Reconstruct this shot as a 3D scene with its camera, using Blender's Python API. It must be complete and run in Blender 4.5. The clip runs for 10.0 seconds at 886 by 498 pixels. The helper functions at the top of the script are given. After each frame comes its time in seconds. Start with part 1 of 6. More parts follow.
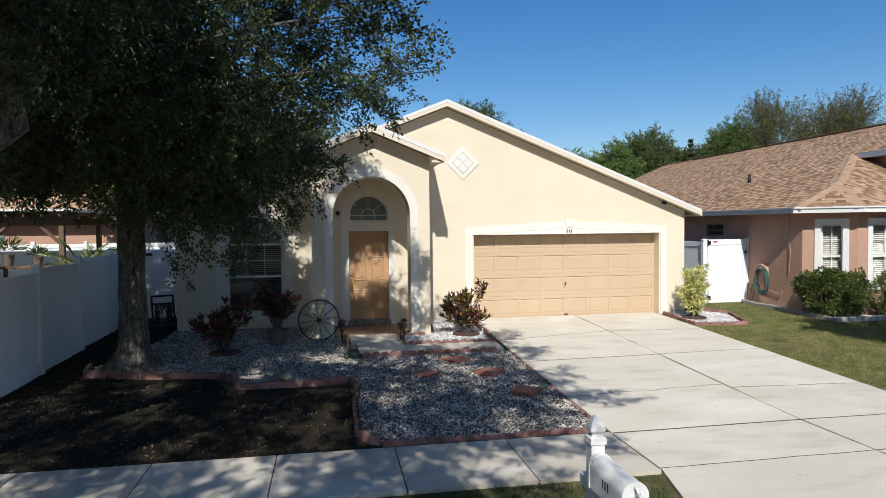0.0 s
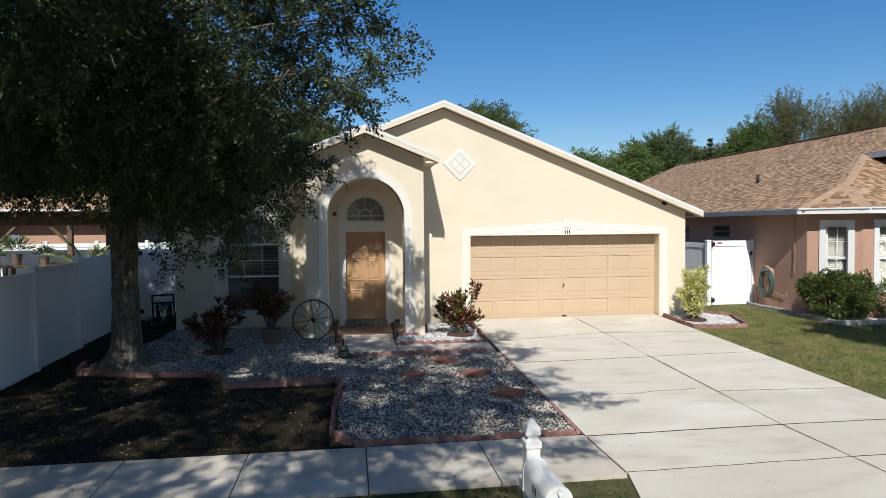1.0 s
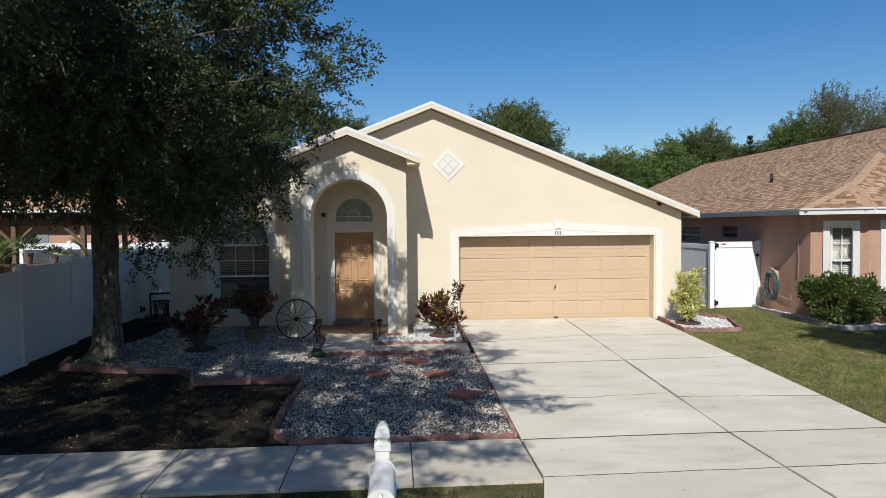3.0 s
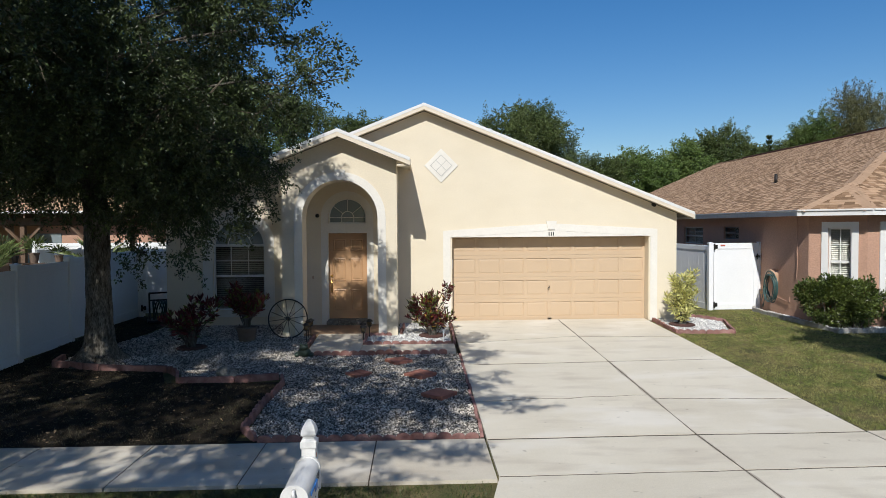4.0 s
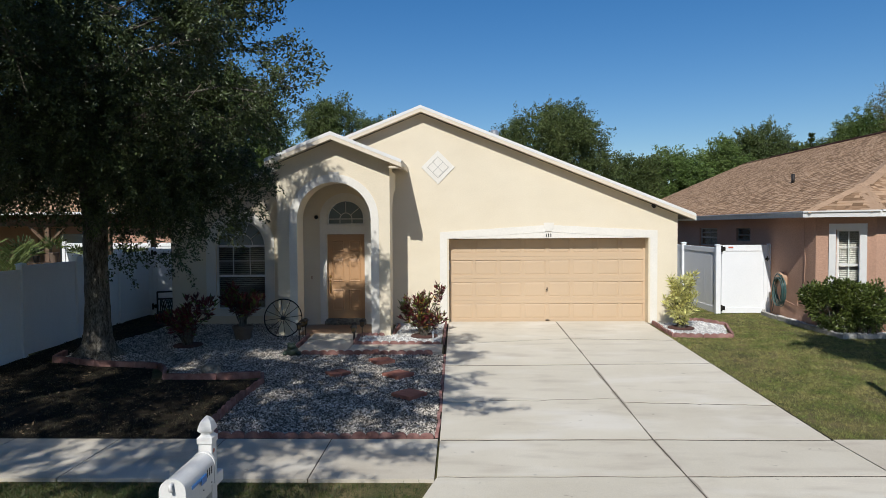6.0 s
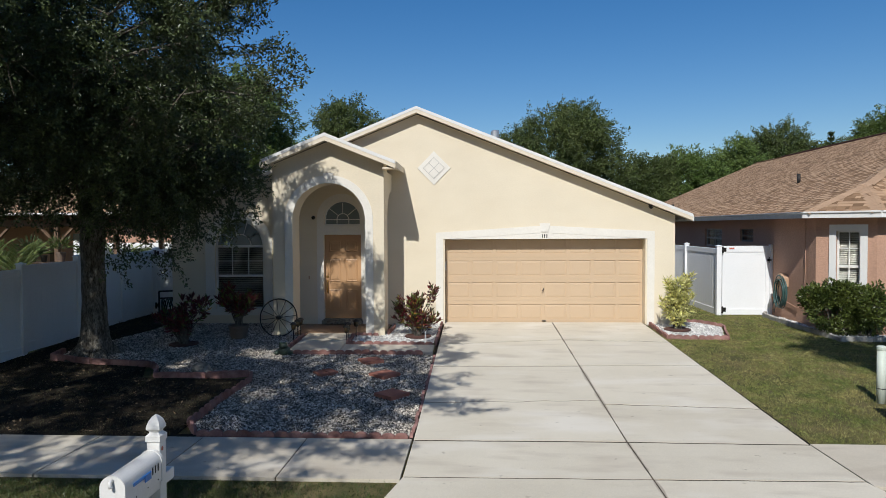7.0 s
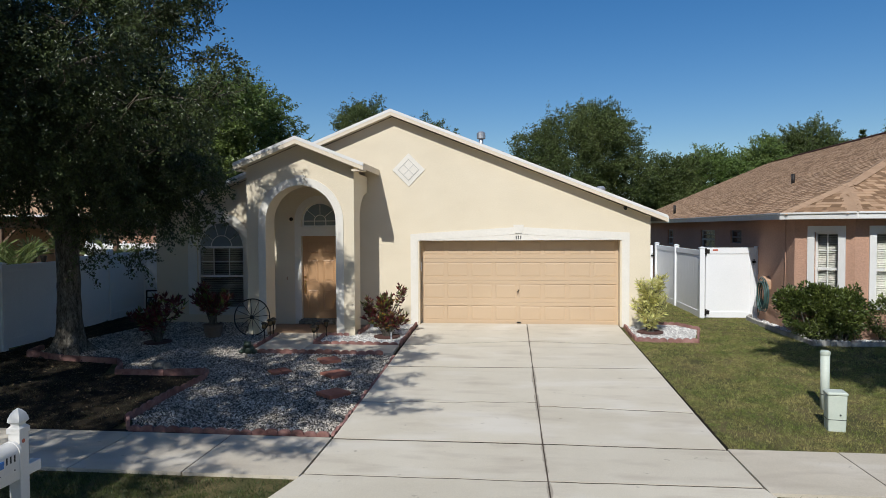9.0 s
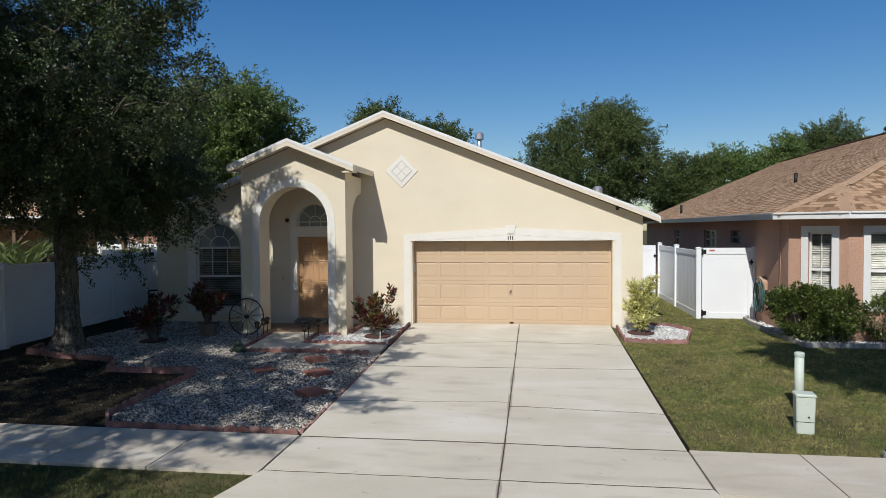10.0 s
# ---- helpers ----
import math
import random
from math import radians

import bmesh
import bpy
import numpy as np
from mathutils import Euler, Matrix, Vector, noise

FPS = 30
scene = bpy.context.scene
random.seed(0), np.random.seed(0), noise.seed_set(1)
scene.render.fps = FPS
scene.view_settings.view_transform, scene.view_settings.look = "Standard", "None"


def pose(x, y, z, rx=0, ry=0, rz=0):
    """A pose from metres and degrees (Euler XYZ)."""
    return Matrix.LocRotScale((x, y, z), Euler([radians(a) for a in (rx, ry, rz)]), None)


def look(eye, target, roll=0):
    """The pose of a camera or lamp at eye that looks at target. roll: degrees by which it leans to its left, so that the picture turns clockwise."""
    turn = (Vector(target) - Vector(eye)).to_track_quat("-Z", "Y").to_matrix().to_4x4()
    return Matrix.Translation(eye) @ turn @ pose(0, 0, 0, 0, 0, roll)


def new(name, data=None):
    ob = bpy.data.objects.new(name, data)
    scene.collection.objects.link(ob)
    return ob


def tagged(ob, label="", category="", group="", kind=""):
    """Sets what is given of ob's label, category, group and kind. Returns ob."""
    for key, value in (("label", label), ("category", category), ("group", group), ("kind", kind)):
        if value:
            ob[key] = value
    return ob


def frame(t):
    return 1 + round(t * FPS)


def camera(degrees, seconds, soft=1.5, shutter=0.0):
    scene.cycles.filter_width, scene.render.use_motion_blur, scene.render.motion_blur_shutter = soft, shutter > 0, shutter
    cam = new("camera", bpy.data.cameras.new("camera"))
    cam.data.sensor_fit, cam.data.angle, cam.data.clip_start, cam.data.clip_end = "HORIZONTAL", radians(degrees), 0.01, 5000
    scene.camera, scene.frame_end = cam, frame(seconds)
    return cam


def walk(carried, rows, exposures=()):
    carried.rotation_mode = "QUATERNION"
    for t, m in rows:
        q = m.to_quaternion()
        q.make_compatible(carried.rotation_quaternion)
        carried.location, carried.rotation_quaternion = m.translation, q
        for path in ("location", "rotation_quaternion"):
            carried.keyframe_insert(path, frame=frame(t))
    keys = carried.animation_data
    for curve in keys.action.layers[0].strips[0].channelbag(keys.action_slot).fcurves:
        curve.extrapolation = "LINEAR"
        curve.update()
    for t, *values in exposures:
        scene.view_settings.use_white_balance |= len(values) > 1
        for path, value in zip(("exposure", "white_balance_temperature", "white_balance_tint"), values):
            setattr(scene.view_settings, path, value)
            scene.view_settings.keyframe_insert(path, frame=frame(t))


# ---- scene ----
cam = camera(68.8, 10.0, soft=0.55)
PATH = [
    (0, (-3.497, -15.471, 2.328), (-3.151, -13.502, 2.258), -0.6),
    (0.5, (-3.226, -15.531, 2.336), (-2.919, -13.556, 2.266), -0.6),
    (1, (-2.911, -15.583, 2.344), (-2.63, -13.604, 2.274), -0.5),
    (1.5, (-2.589, -15.627, 2.349), (-2.334, -13.645, 2.28), -0.5),
    (2, (-2.265, -15.67, 2.351), (-2.048, -13.683, 2.282), -0.5),
    (2.5, (-1.921, -15.714, 2.358), (-1.741, -13.723, 2.288), -0.5),
    (4, (-0.891, -15.877, 2.372), (-0.809, -13.88, 2.303), -0.4),
    (4.5, (-0.589, -15.919, 2.376), (-0.539, -13.92, 2.308), -0.4),
    (5, (-0.304, -15.934, 2.378), (-0.285, -13.935, 2.31), -0.4),
    (5.5, (-0.048, -15.955, 2.381), (-0.061, -13.956, 2.314), -0.4),
    (7, (0.776, -15.993, 2.411), (0.672, -13.997, 2.343), -0.3),
    (7.5, (1.11, -15.995, 2.412), (0.982, -14.0, 2.345), -0.4),
    (8, (1.481, -15.993, 2.409), (1.327, -14.0, 2.344), -0.4),
    (8.5, (1.869, -15.986, 2.411), (1.692, -13.995, 2.346), -0.4),
    (9, (2.258, -15.975, 2.418), (2.049, -13.987, 2.353), -0.3),
    (9.5, (2.638, -15.974, 2.415), (2.396, -13.99, 2.351), -0.3),
    (10, (3.025, -15.991, 2.432), (2.745, -14.012, 2.367), -0.4),
]
walk(cam, [(t, look(eye, target, roll)) for t, eye, target, roll in PATH], exposures=[(0, 0.08, 6150, 9), (2.5, 0.0, 6150, 9), (4, -0.05, 6150, 9), (10, -0.23, 6150, 9)])

# ---- light ----
SUN_ELEV, SUN_TURN = 43.0, 191.5
sun_from = Vector((math.sin(radians(SUN_TURN)) * math.cos(radians(SUN_ELEV)), math.cos(radians(SUN_TURN)) * math.cos(radians(SUN_ELEV)), math.sin(radians(SUN_ELEV))))
world = bpy.data.worlds.new("sky")
scene.world = world
world.use_nodes = True
sky = world.node_tree.nodes.new("ShaderNodeTexSky")
sky.sky_type, sky.sun_disc = "NISHITA", False
sky.sun_elevation, sky.sun_rotation = radians(SUN_ELEV), radians(SUN_TURN)
sky.air_density, sky.dust_density, sky.ozone_density = 1.0, 0.45, 1.8
rich = world.node_tree.nodes.new("ShaderNodeHueSaturation")
rich.inputs["Saturation"].default_value, rich.inputs["Hue"].default_value = 1.47, 0.506
soften = world.node_tree.nodes.new("ShaderNodeGamma")
soften.inputs["Gamma"].default_value = 0.9
world.node_tree.links.new(sky.outputs[0], soften.inputs["Color"])
world.node_tree.links.new(soften.outputs[0], rich.inputs["Color"])
world.node_tree.links.new(rich.outputs[0], world.node_tree.nodes["Background"].inputs[0])
world.node_tree.nodes["Background"].inputs[1].default_value = 0.119
sun_data = bpy.data.lights.new("sun", "SUN")
sun_data.energy, sun_data.angle, sun_data.color = 4.9, radians(0.53), (1.0, 0.955, 0.88)
sun = new("sun", sun_data)
sun.matrix_world = look(sun_from * 60, (0, 0, 0))


# ---- materials ----
def surface(name, a, b, scale=2.0, rough=0.8, bump=0.2, fine=80.0, grain=0.2, metal=0.0, vary="", spread=0.0, leaf=0.0, stretch=(1, 1, 1), spec=0.5):
    """A surface of two colours in soft patches, with grain and relief at a finer scale, in metres of the place.
    vary: 'island' or 'object', with its spread of brightness; leaf: share of light let through."""
    m = bpy.data.materials.new(name)
    m.use_nodes = True
    nodes, link = m.node_tree.nodes, m.node_tree.links.new
    shader = nodes["Principled BSDF"]
    place = nodes.new("ShaderNodeNewGeometry")
    mapping = nodes.new("ShaderNodeMapping")
    mapping.inputs["Scale"].default_value = stretch
    link(place.outputs["Position"], mapping.inputs["Vector"])
    big = nodes.new("ShaderNodeTexNoise")
    big.inputs["Scale"].default_value, big.inputs["Detail"].default_value, big.inputs["Roughness"].default_value = scale, 5, 0.6
    small = nodes.new("ShaderNodeTexNoise")
    small.inputs["Scale"].default_value, small.inputs["Detail"].default_value = fine, 4
    for n in (big, small):
        link(mapping.outputs[0], n.inputs["Vector"])
    ramp = nodes.new("ShaderNodeMapRange")
    ramp.inputs[1].default_value, ramp.inputs[2].default_value = 0.32, 0.68
    link(big.outputs[0], ramp.inputs[0])
    mix = nodes.new("ShaderNodeMix")
    mix.data_type = "RGBA"
    mix.inputs[6].default_value, mix.inputs[7].default_value = (*a, 1), (*b, 1)
    link(ramp.outputs[0], mix.inputs[0])
    value = nodes.new("ShaderNodeMapRange")
    value.inputs[1].default_value, value.inputs[2].default_value = 0.25, 0.75
    value.inputs[3].default_value, value.inputs[4].default_value = 1 - grain, 1 + grain
    link(small.outputs[0], value.inputs[0])
    factor = value.outputs[0]
    if vary:
        source = place.outputs["Random Per Island"] if vary == "island" else nodes.new("ShaderNodeObjectInfo").outputs["Random"]
        stray = nodes.new("ShaderNodeMapRange")
        stray.inputs[3].default_value, stray.inputs[4].default_value = 1 - spread, 1 + spread
        link(source, stray.inputs[0])
        times = nodes.new("ShaderNodeMath")
        times.operation = "MULTIPLY"
        link(factor, times.inputs[0])
        link(stray.outputs[0], times.inputs[1])
        factor = times.outputs[0]
    tone = nodes.new("ShaderNodeVectorMath")
    tone.operation = "SCALE"
    link(mix.outputs[2], tone.inputs[0])
    link(factor, tone.inputs["Scale"])
    link(tone.outputs[0], shader.inputs["Base Color"])
    shader.inputs["Roughness"].default_value, shader.inputs["Metallic"].default_value = rough, metal
    shader.inputs["Specular IOR Level"].default_value = spec * (0.3 if rough > 0.84 else 1.0)
    if bump:
        relief = nodes.new("ShaderNodeBump")
        relief.inputs["Strength"].default_value, relief.inputs["Distance"].default_value = bump, 0.01
        link(small.outputs[0], relief.inputs["Height"])
        link(relief.outputs[0], shader.inputs["Normal"])
    if leaf:
        thin = nodes.new("ShaderNodeBsdfTranslucent")
        link(tone.outputs[0], thin.inputs["Color"])
        both = nodes.new("ShaderNodeMixShader")
        both.inputs[0].default_value = leaf
        link(shader.outputs[0], both.inputs[1])
        link(thin.outputs[0], both.inputs[2])
        link(both.outputs[0], nodes["Material Output"].inputs["Surface"])
    return m


def blemish(m, colour, line_x=None, reach=0.06):
    """Worn spots and rain streaks over a slab, and a ragged brown rust stain on both sides of a joint that runs along y."""
    nodes, link = m.node_tree.nodes, m.node_tree.links.new
    shader = nodes["Principled BSDF"]
    base = shader.inputs["Base Color"].links[0].from_socket
    place = nodes.new("ShaderNodeNewGeometry")

    def noise_at(scale, stretch, low, high, detail=4):
        mapping, wave, span = nodes.new("ShaderNodeMapping"), nodes.new("ShaderNodeTexNoise"), nodes.new("ShaderNodeMapRange")
        mapping.inputs["Scale"].default_value = stretch
        wave.inputs["Scale"].default_value, wave.inputs["Detail"].default_value = scale, detail
        span.inputs[1].default_value, span.inputs[2].default_value = low, high
        link(place.outputs["Position"], mapping.inputs["Vector"])
        link(mapping.outputs[0], wave.inputs["Vector"])
        link(wave.outputs[0], span.inputs[0])
        return span.outputs[0]

    def blend(under, tint, mask, most):
        mix, part_of = nodes.new("ShaderNodeMix"), nodes.new("ShaderNodeMath")
        mix.data_type, part_of.operation = "RGBA", "MULTIPLY"
        part_of.inputs[1].default_value = most
        link(mask, part_of.inputs[0])
        link(part_of.outputs[0], mix.inputs[0])
        link(under, mix.inputs[6])
        mix.inputs[7].default_value = (*tint, 1)
        return mix.outputs[2]

    out = blend(base, colour, noise_at(2.2, (0.5, 1.6, 1), 0.54, 0.76), 0.55)
    out = blend(out, (0.70, 0.66, 0.59), noise_at(1.1, (0.6, 1.5, 1), 0.54, 0.72), 0.5)
    out = blend(out, tuple(0.4 * k for k in colour), noise_at(9.0, (1, 1, 1), 0.72, 0.76, 2), 0.35)
    if line_x is not None:
        apart, off, size, edge, cover = (nodes.new(k) for k in ("ShaderNodeSeparateXYZ", "ShaderNodeMath", "ShaderNodeMath", "ShaderNodeMath", "ShaderNodeMapRange"))
        link(place.outputs["Position"], apart.inputs[0])
        off.operation, size.operation, edge.operation = "SUBTRACT", "ABSOLUTE", "SUBTRACT"
        off.inputs[1].default_value = line_x
        link(apart.outputs[0], off.inputs[0])
        link(off.outputs[0], size.inputs[0])
        ragged = nodes.new("ShaderNodeMath")
        ragged.operation, ragged.inputs[1].default_value = "MULTIPLY", reach
        link(noise_at(1.7, (1, 1, 1), 0.3, 0.7, 6), ragged.inputs[0])
        link(ragged.outputs[0], edge.inputs[0])
        link(size.outputs[0], edge.inputs[1])
        cover.inputs[1].default_value, cover.inputs[2].default_value = 0.0, 0.012
        link(edge.outputs[0], cover.inputs[0])
        out = blend(out, tuple(0.72 * k for k in colour), cover.outputs[0], 0.75)
    link(out, shader.inputs["Base Color"])


CREAM = surface("cream_stucco", (0.70, 0.612, 0.462), (0.745, 0.657, 0.502), 0.7, 0.9, 0.3, 28, 0.04, stretch=(1, 1, 2.2))
TRIM = surface("white_stucco", (0.72, 0.68, 0.60), (0.77, 0.73, 0.655), 1.2, 0.85, 0.2, 28, 0.04)
WHITE = surface("white_paint", (0.76, 0.75, 0.72), (0.70, 0.68, 0.64), 1.5, 0.45, 0.05, 60, 0.04)
FASCIA = surface("cream_fascia", (0.68, 0.585, 0.44), (0.73, 0.635, 0.49), 1.5, 0.6, 0.1, 40, 0.06)
VINYL = surface("white_vinyl", (0.86, 0.865, 0.865), (0.81, 0.815, 0.815), 0.8, 0.4, 0.03, 30, 0.03)
TAN = surface("tan_door_paint", (0.53, 0.39, 0.254), (0.56, 0.415, 0.272), 1.0, 0.5, 0.08, 120, 0.04)
DOOR = surface("brown_door_paint", (0.45, 0.265, 0.135), (0.49, 0.29, 0.15), 1.5, 0.45, 0.08, 100, 0.05)
CONCRETE = surface("pale_concrete", (0.555, 0.50, 0.398), (0.625, 0.57, 0.465), 0.7, 0.9, 0.35, 75, 0.07, vary="object", spread=0.03)
blemish(CONCRETE, (0.42, 0.36, 0.29), 2.648, 0.055)
WALK = surface("grey_concrete", (0.49, 0.435, 0.345), (0.56, 0.50, 0.403), 1.3, 0.9, 0.3, 70, 0.08, vary="object", spread=0.06)
blemish(WALK, (0.40, 0.34, 0.27))
JOINT = surface("joint_dirt", (0.05, 0.04, 0.03), (0.13, 0.10, 0.078), 5, 0.95, 0.3, 60, 0.3)
RUBBER = surface("brown_rubber", (0.075, 0.04, 0.032), (0.11, 0.06, 0.05), 9, 0.85, 0.3, 60, 0.25)
# soil tone taken near black, so the colour carries part of the oak's shade
SOIL = surface("shade_dark_soil", (0.009, 0.0075, 0.005), (0.024, 0.018, 0.011), 4, 0.95, 0.6, 40, 0.3)
LAWN = surface("lawn_soil", (0.05, 0.058, 0.02), (0.15, 0.118, 0.056), 1.9, 0.95, 0.8, 45, 0.4)
ASPHALT = surface("asphalt", (0.05, 0.05, 0.05), (0.065, 0.064, 0.062), 3, 0.9, 0.5, 120, 0.2)
EDGING = surface("red_concrete", (0.19, 0.09, 0.075), (0.36, 0.205, 0.178), 5, 0.9, 0.4, 70, 0.15, vary="object", spread=0.15)
GREY_EDGE = surface("grey_edging", (0.27, 0.255, 0.225), (0.46, 0.44, 0.40), 5, 0.9, 0.4, 70, 0.15, vary="object", spread=0.1)
TERRA = surface("terracotta", (0.26, 0.105, 0.075), (0.34, 0.15, 0.11), 5, 0.85, 0.2, 60, 0.12, vary="object", spread=0.1)
BROWNTILE = surface("brown_slate", (0.20, 0.125, 0.075), (0.26, 0.165, 0.10), 3, 0.6, 0.2, 30, 0.15, vary="object", spread=0.15)
SALMON = surface("salmon_stucco", (0.435, 0.265, 0.185), (0.495, 0.302, 0.212), 0.9, 0.92, 0.9, 26, 0.10)
SHINGLE = surface("brown_shingle", (0.40, 0.262, 0.160), (0.445, 0.295, 0.183), 1.1, 0.95, 0.5, 90, 0.10, vary="island", spread=0.12)
DARK_SHINGLE = surface("dark_shingle", (0.215, 0.132, 0.075), (0.26, 0.162, 0.095), 1.1, 0.95, 0.5, 90, 0.12, vary="island", spread=0.22)
SHINGLE_PIECE = surface("brown_shingle_piece", (0.40, 0.262, 0.160), (0.445, 0.295, 0.183), 1.1, 0.95, 0.5, 90, 0.10, vary="object", spread=0.12)
DARK_PIECE = surface("dark_shingle_piece", (0.215, 0.132, 0.075), (0.26, 0.162, 0.095), 1.1, 0.95, 0.5, 90, 0.12, vary="object", spread=0.22)
CAPPING = surface("tan_capping", (0.40, 0.265, 0.168), (0.445, 0.297, 0.19), 2, 0.95, 0.5, 90, 0.08, vary="island", spread=0.06)
GREYROOF = surface("weathered_shingle", (0.16, 0.14, 0.12), (0.24, 0.21, 0.18), 2, 0.95, 0.5, 60, 0.2)
BARK = surface("grey_bark", (0.045, 0.038, 0.03), (0.19, 0.175, 0.148), 14, 0.95, 1.0, 60, 0.75, stretch=(1, 1, 0.3))
OAK_LEAF = surface("oak_leaf", (0.034, 0.052, 0.016), (0.078, 0.100, 0.034), 0.8, 0.42, 0, 3, 0.3, vary="island", spread=0.55, leaf=0.15, spec=0.42)
TWIG = surface("brown_twig", (0.10, 0.082, 0.06), (0.19, 0.16, 0.12), 6, 0.9, 0, 30, 0.3)
MID_LEAF = surface("sunny_leaf", (0.058, 0.098, 0.018), (0.125, 0.165, 0.035), 0.5, 0.5, 0, 3, 0.3, vary="island", spread=0.5, leaf=0.25)
BRIGHT_LEAF = surface("bright_leaf", (0.085, 0.14, 0.026), (0.14, 0.19, 0.045), 0.25, 0.6, 0, 2, 0.3, vary="island", spread=0.4, leaf=0.25)
FAR_LEAF = surface("far_leaf", (0.055, 0.084, 0.018), (0.105, 0.13, 0.034), 0.25, 0.6, 0, 2, 0.3, vary="island", spread=0.4, leaf=0.25)
OLIVE_LEAF = surface("olive_leaf", (0.105, 0.105, 0.034), (0.155, 0.145, 0.055), 0.3, 0.6, 0, 2, 0.3, vary="island", spread=0.4, leaf=0.25)
HEDGE_LEAF = surface("hedge_leaf", (0.042, 0.066, 0.014), (0.13, 0.16, 0.036), 3, 0.35, 0, 20, 0.3, vary="island", spread=0.5, leaf=0.2)
CROTON_GREEN = surface("croton_leaf_green", (0.06, 0.10, 0.018), (0.17, 0.19, 0.04), 14, 0.35, 0, 20, 0.3, vary="island", spread=0.5, leaf=0.2)
CROTON_RED = surface("croton_leaf_red", (0.078, 0.010, 0.013), (0.145, 0.025, 0.025), 14, 0.35, 0, 20, 0.3, vary="island", spread=0.5, leaf=0.2)
CROTON_GOLD = surface("croton_leaf_gold", (0.42, 0.19, 0.03), (0.50, 0.33, 0.05), 14, 0.35, 0, 20, 0.3, vary="island", spread=0.4, leaf=0.2)
YELLOW_LEAF = surface("variegated_leaf", (0.78, 0.71, 0.34), (0.42, 0.44, 0.11), 22, 0.45, 0, 30, 0.25, vary="island", spread=0.35, leaf=0.3)
PALM_LEAF = surface("palm_leaf", (0.15, 0.20, 0.05), (0.22, 0.25, 0.085), 4, 0.45, 0, 20, 0.2, vary="island", spread=0.3, leaf=0.25)
GRASS = surface("grass_blade", (0.15, 0.205, 0.042), (0.37, 0.322, 0.12), 2.4, 0.55, 0, 16, 0.5, vary="island", spread=0.4, leaf=0.3)
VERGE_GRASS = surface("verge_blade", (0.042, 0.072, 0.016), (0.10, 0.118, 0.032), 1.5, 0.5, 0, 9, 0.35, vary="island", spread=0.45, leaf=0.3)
# dry blades for under the oak, with shade mixed into their colour
SHADE_DRY_GRASS = surface("shade_thin_grass", (0.022, 0.028, 0.009), (0.10, 0.078, 0.038), 2.2, 0.7, 0, 9, 0.35, vary="island", spread=0.45, leaf=0.2)
# fines below the stones, darkened to paint the shade in their gaps
GAP_SHADE_FINES = surface("gap_shade_gravel_fines", (0.10, 0.085, 0.066), (0.19, 0.165, 0.132), 6, 0.9, 0.4, 90, 0.2)
GRAVEL = surface("grey_white_gravel", (0.265, 0.236, 0.200), (0.49, 0.447, 0.388), 3, 0.85, 0.1, 200, 0.12, vary="island", spread=0.85)
WHITE_GRAVEL = surface("white_gravel", (0.48, 0.465, 0.44), (0.60, 0.585, 0.555), 3, 0.8, 0.1, 200, 0.1, vary="island", spread=0.5)
BLACK = surface("black_iron", (0.014, 0.013, 0.012), (0.03, 0.026, 0.022), 8, 0.5, 0.2, 60, 0.2, metal=0.4)
BRASS = surface("brass", (0.55, 0.36, 0.12), (0.45, 0.28, 0.09), 20, 0.3, 0, 60, 0.1, metal=1.0)
STEEL = surface("galvanised_steel", (0.50, 0.50, 0.50), (0.58, 0.58, 0.58), 8, 0.45, 0.05, 60, 0.1, metal=0.8)
POT = surface("clay_pot", (0.14, 0.098, 0.072), (0.19, 0.135, 0.10), 6, 0.8, 0.2, 60, 0.12)
HOSE = surface("green_hose", (0.03, 0.075, 0.068), (0.055, 0.115, 0.105), 20, 0.5, 0, 60, 0.15)
PLASTIC_BEIGE = surface("beige_plastic", (0.44, 0.28, 0.18), (0.48, 0.31, 0.20), 8, 0.5, 0, 60, 0.1)
UTILITY = surface("pale_green_plastic", (0.50, 0.55, 0.47), (0.56, 0.60, 0.52), 3, 0.55, 0.05, 60, 0.06)
INK = surface("dark_lettering", (0.02, 0.02, 0.022), (0.03, 0.03, 0.03), 8, 0.6, 0, 60, 0.1)
BLUE = surface("blue_plastic", (0.03, 0.17, 0.50), (0.04, 0.20, 0.55), 8, 0.4, 0, 60, 0.1)
RED = surface("red_label", (0.45, 0.10, 0.06), (0.50, 0.13, 0.08), 30, 0.5, 0, 60, 0.1)
BLIND = surface("blind_slat", (0.36, 0.335, 0.285), (0.42, 0.395, 0.34), 5, 0.5, 0, 60, 0.05)
DARK = surface("dark_room", (0.02, 0.02, 0.022), (0.03, 0.03, 0.03), 2, 0.9, 0, 60, 0.1)
TIMBER = surface("brown_timber", (0.11, 0.065, 0.04), (0.16, 0.10, 0.06), 4, 0.8, 0.4, 30, 0.25)
STONE = surface("pale_stone", (0.10, 0.09, 0.075), (0.30, 0.28, 0.24), 14, 0.9, 0.5, 40, 0.2)


def clear(name, colour, rough, alpha):
    m = bpy.data.materials.new(name)
    m.use_nodes = True
    s = m.node_tree.nodes["Principled BSDF"]
    s.inputs["Base Color"].default_value, s.inputs["Roughness"].default_value = (*colour, 1), rough
    s.inputs["Transmission Weight"].default_value, s.inputs["IOR"].default_value = alpha, 1.45
    return m


GLASS = clear("window_glass", (0.9, 0.93, 0.94), 0.02, 1.0)
FROST = clear("tinted_glass", (0.32, 0.38, 0.40), 0.12, 0.35)


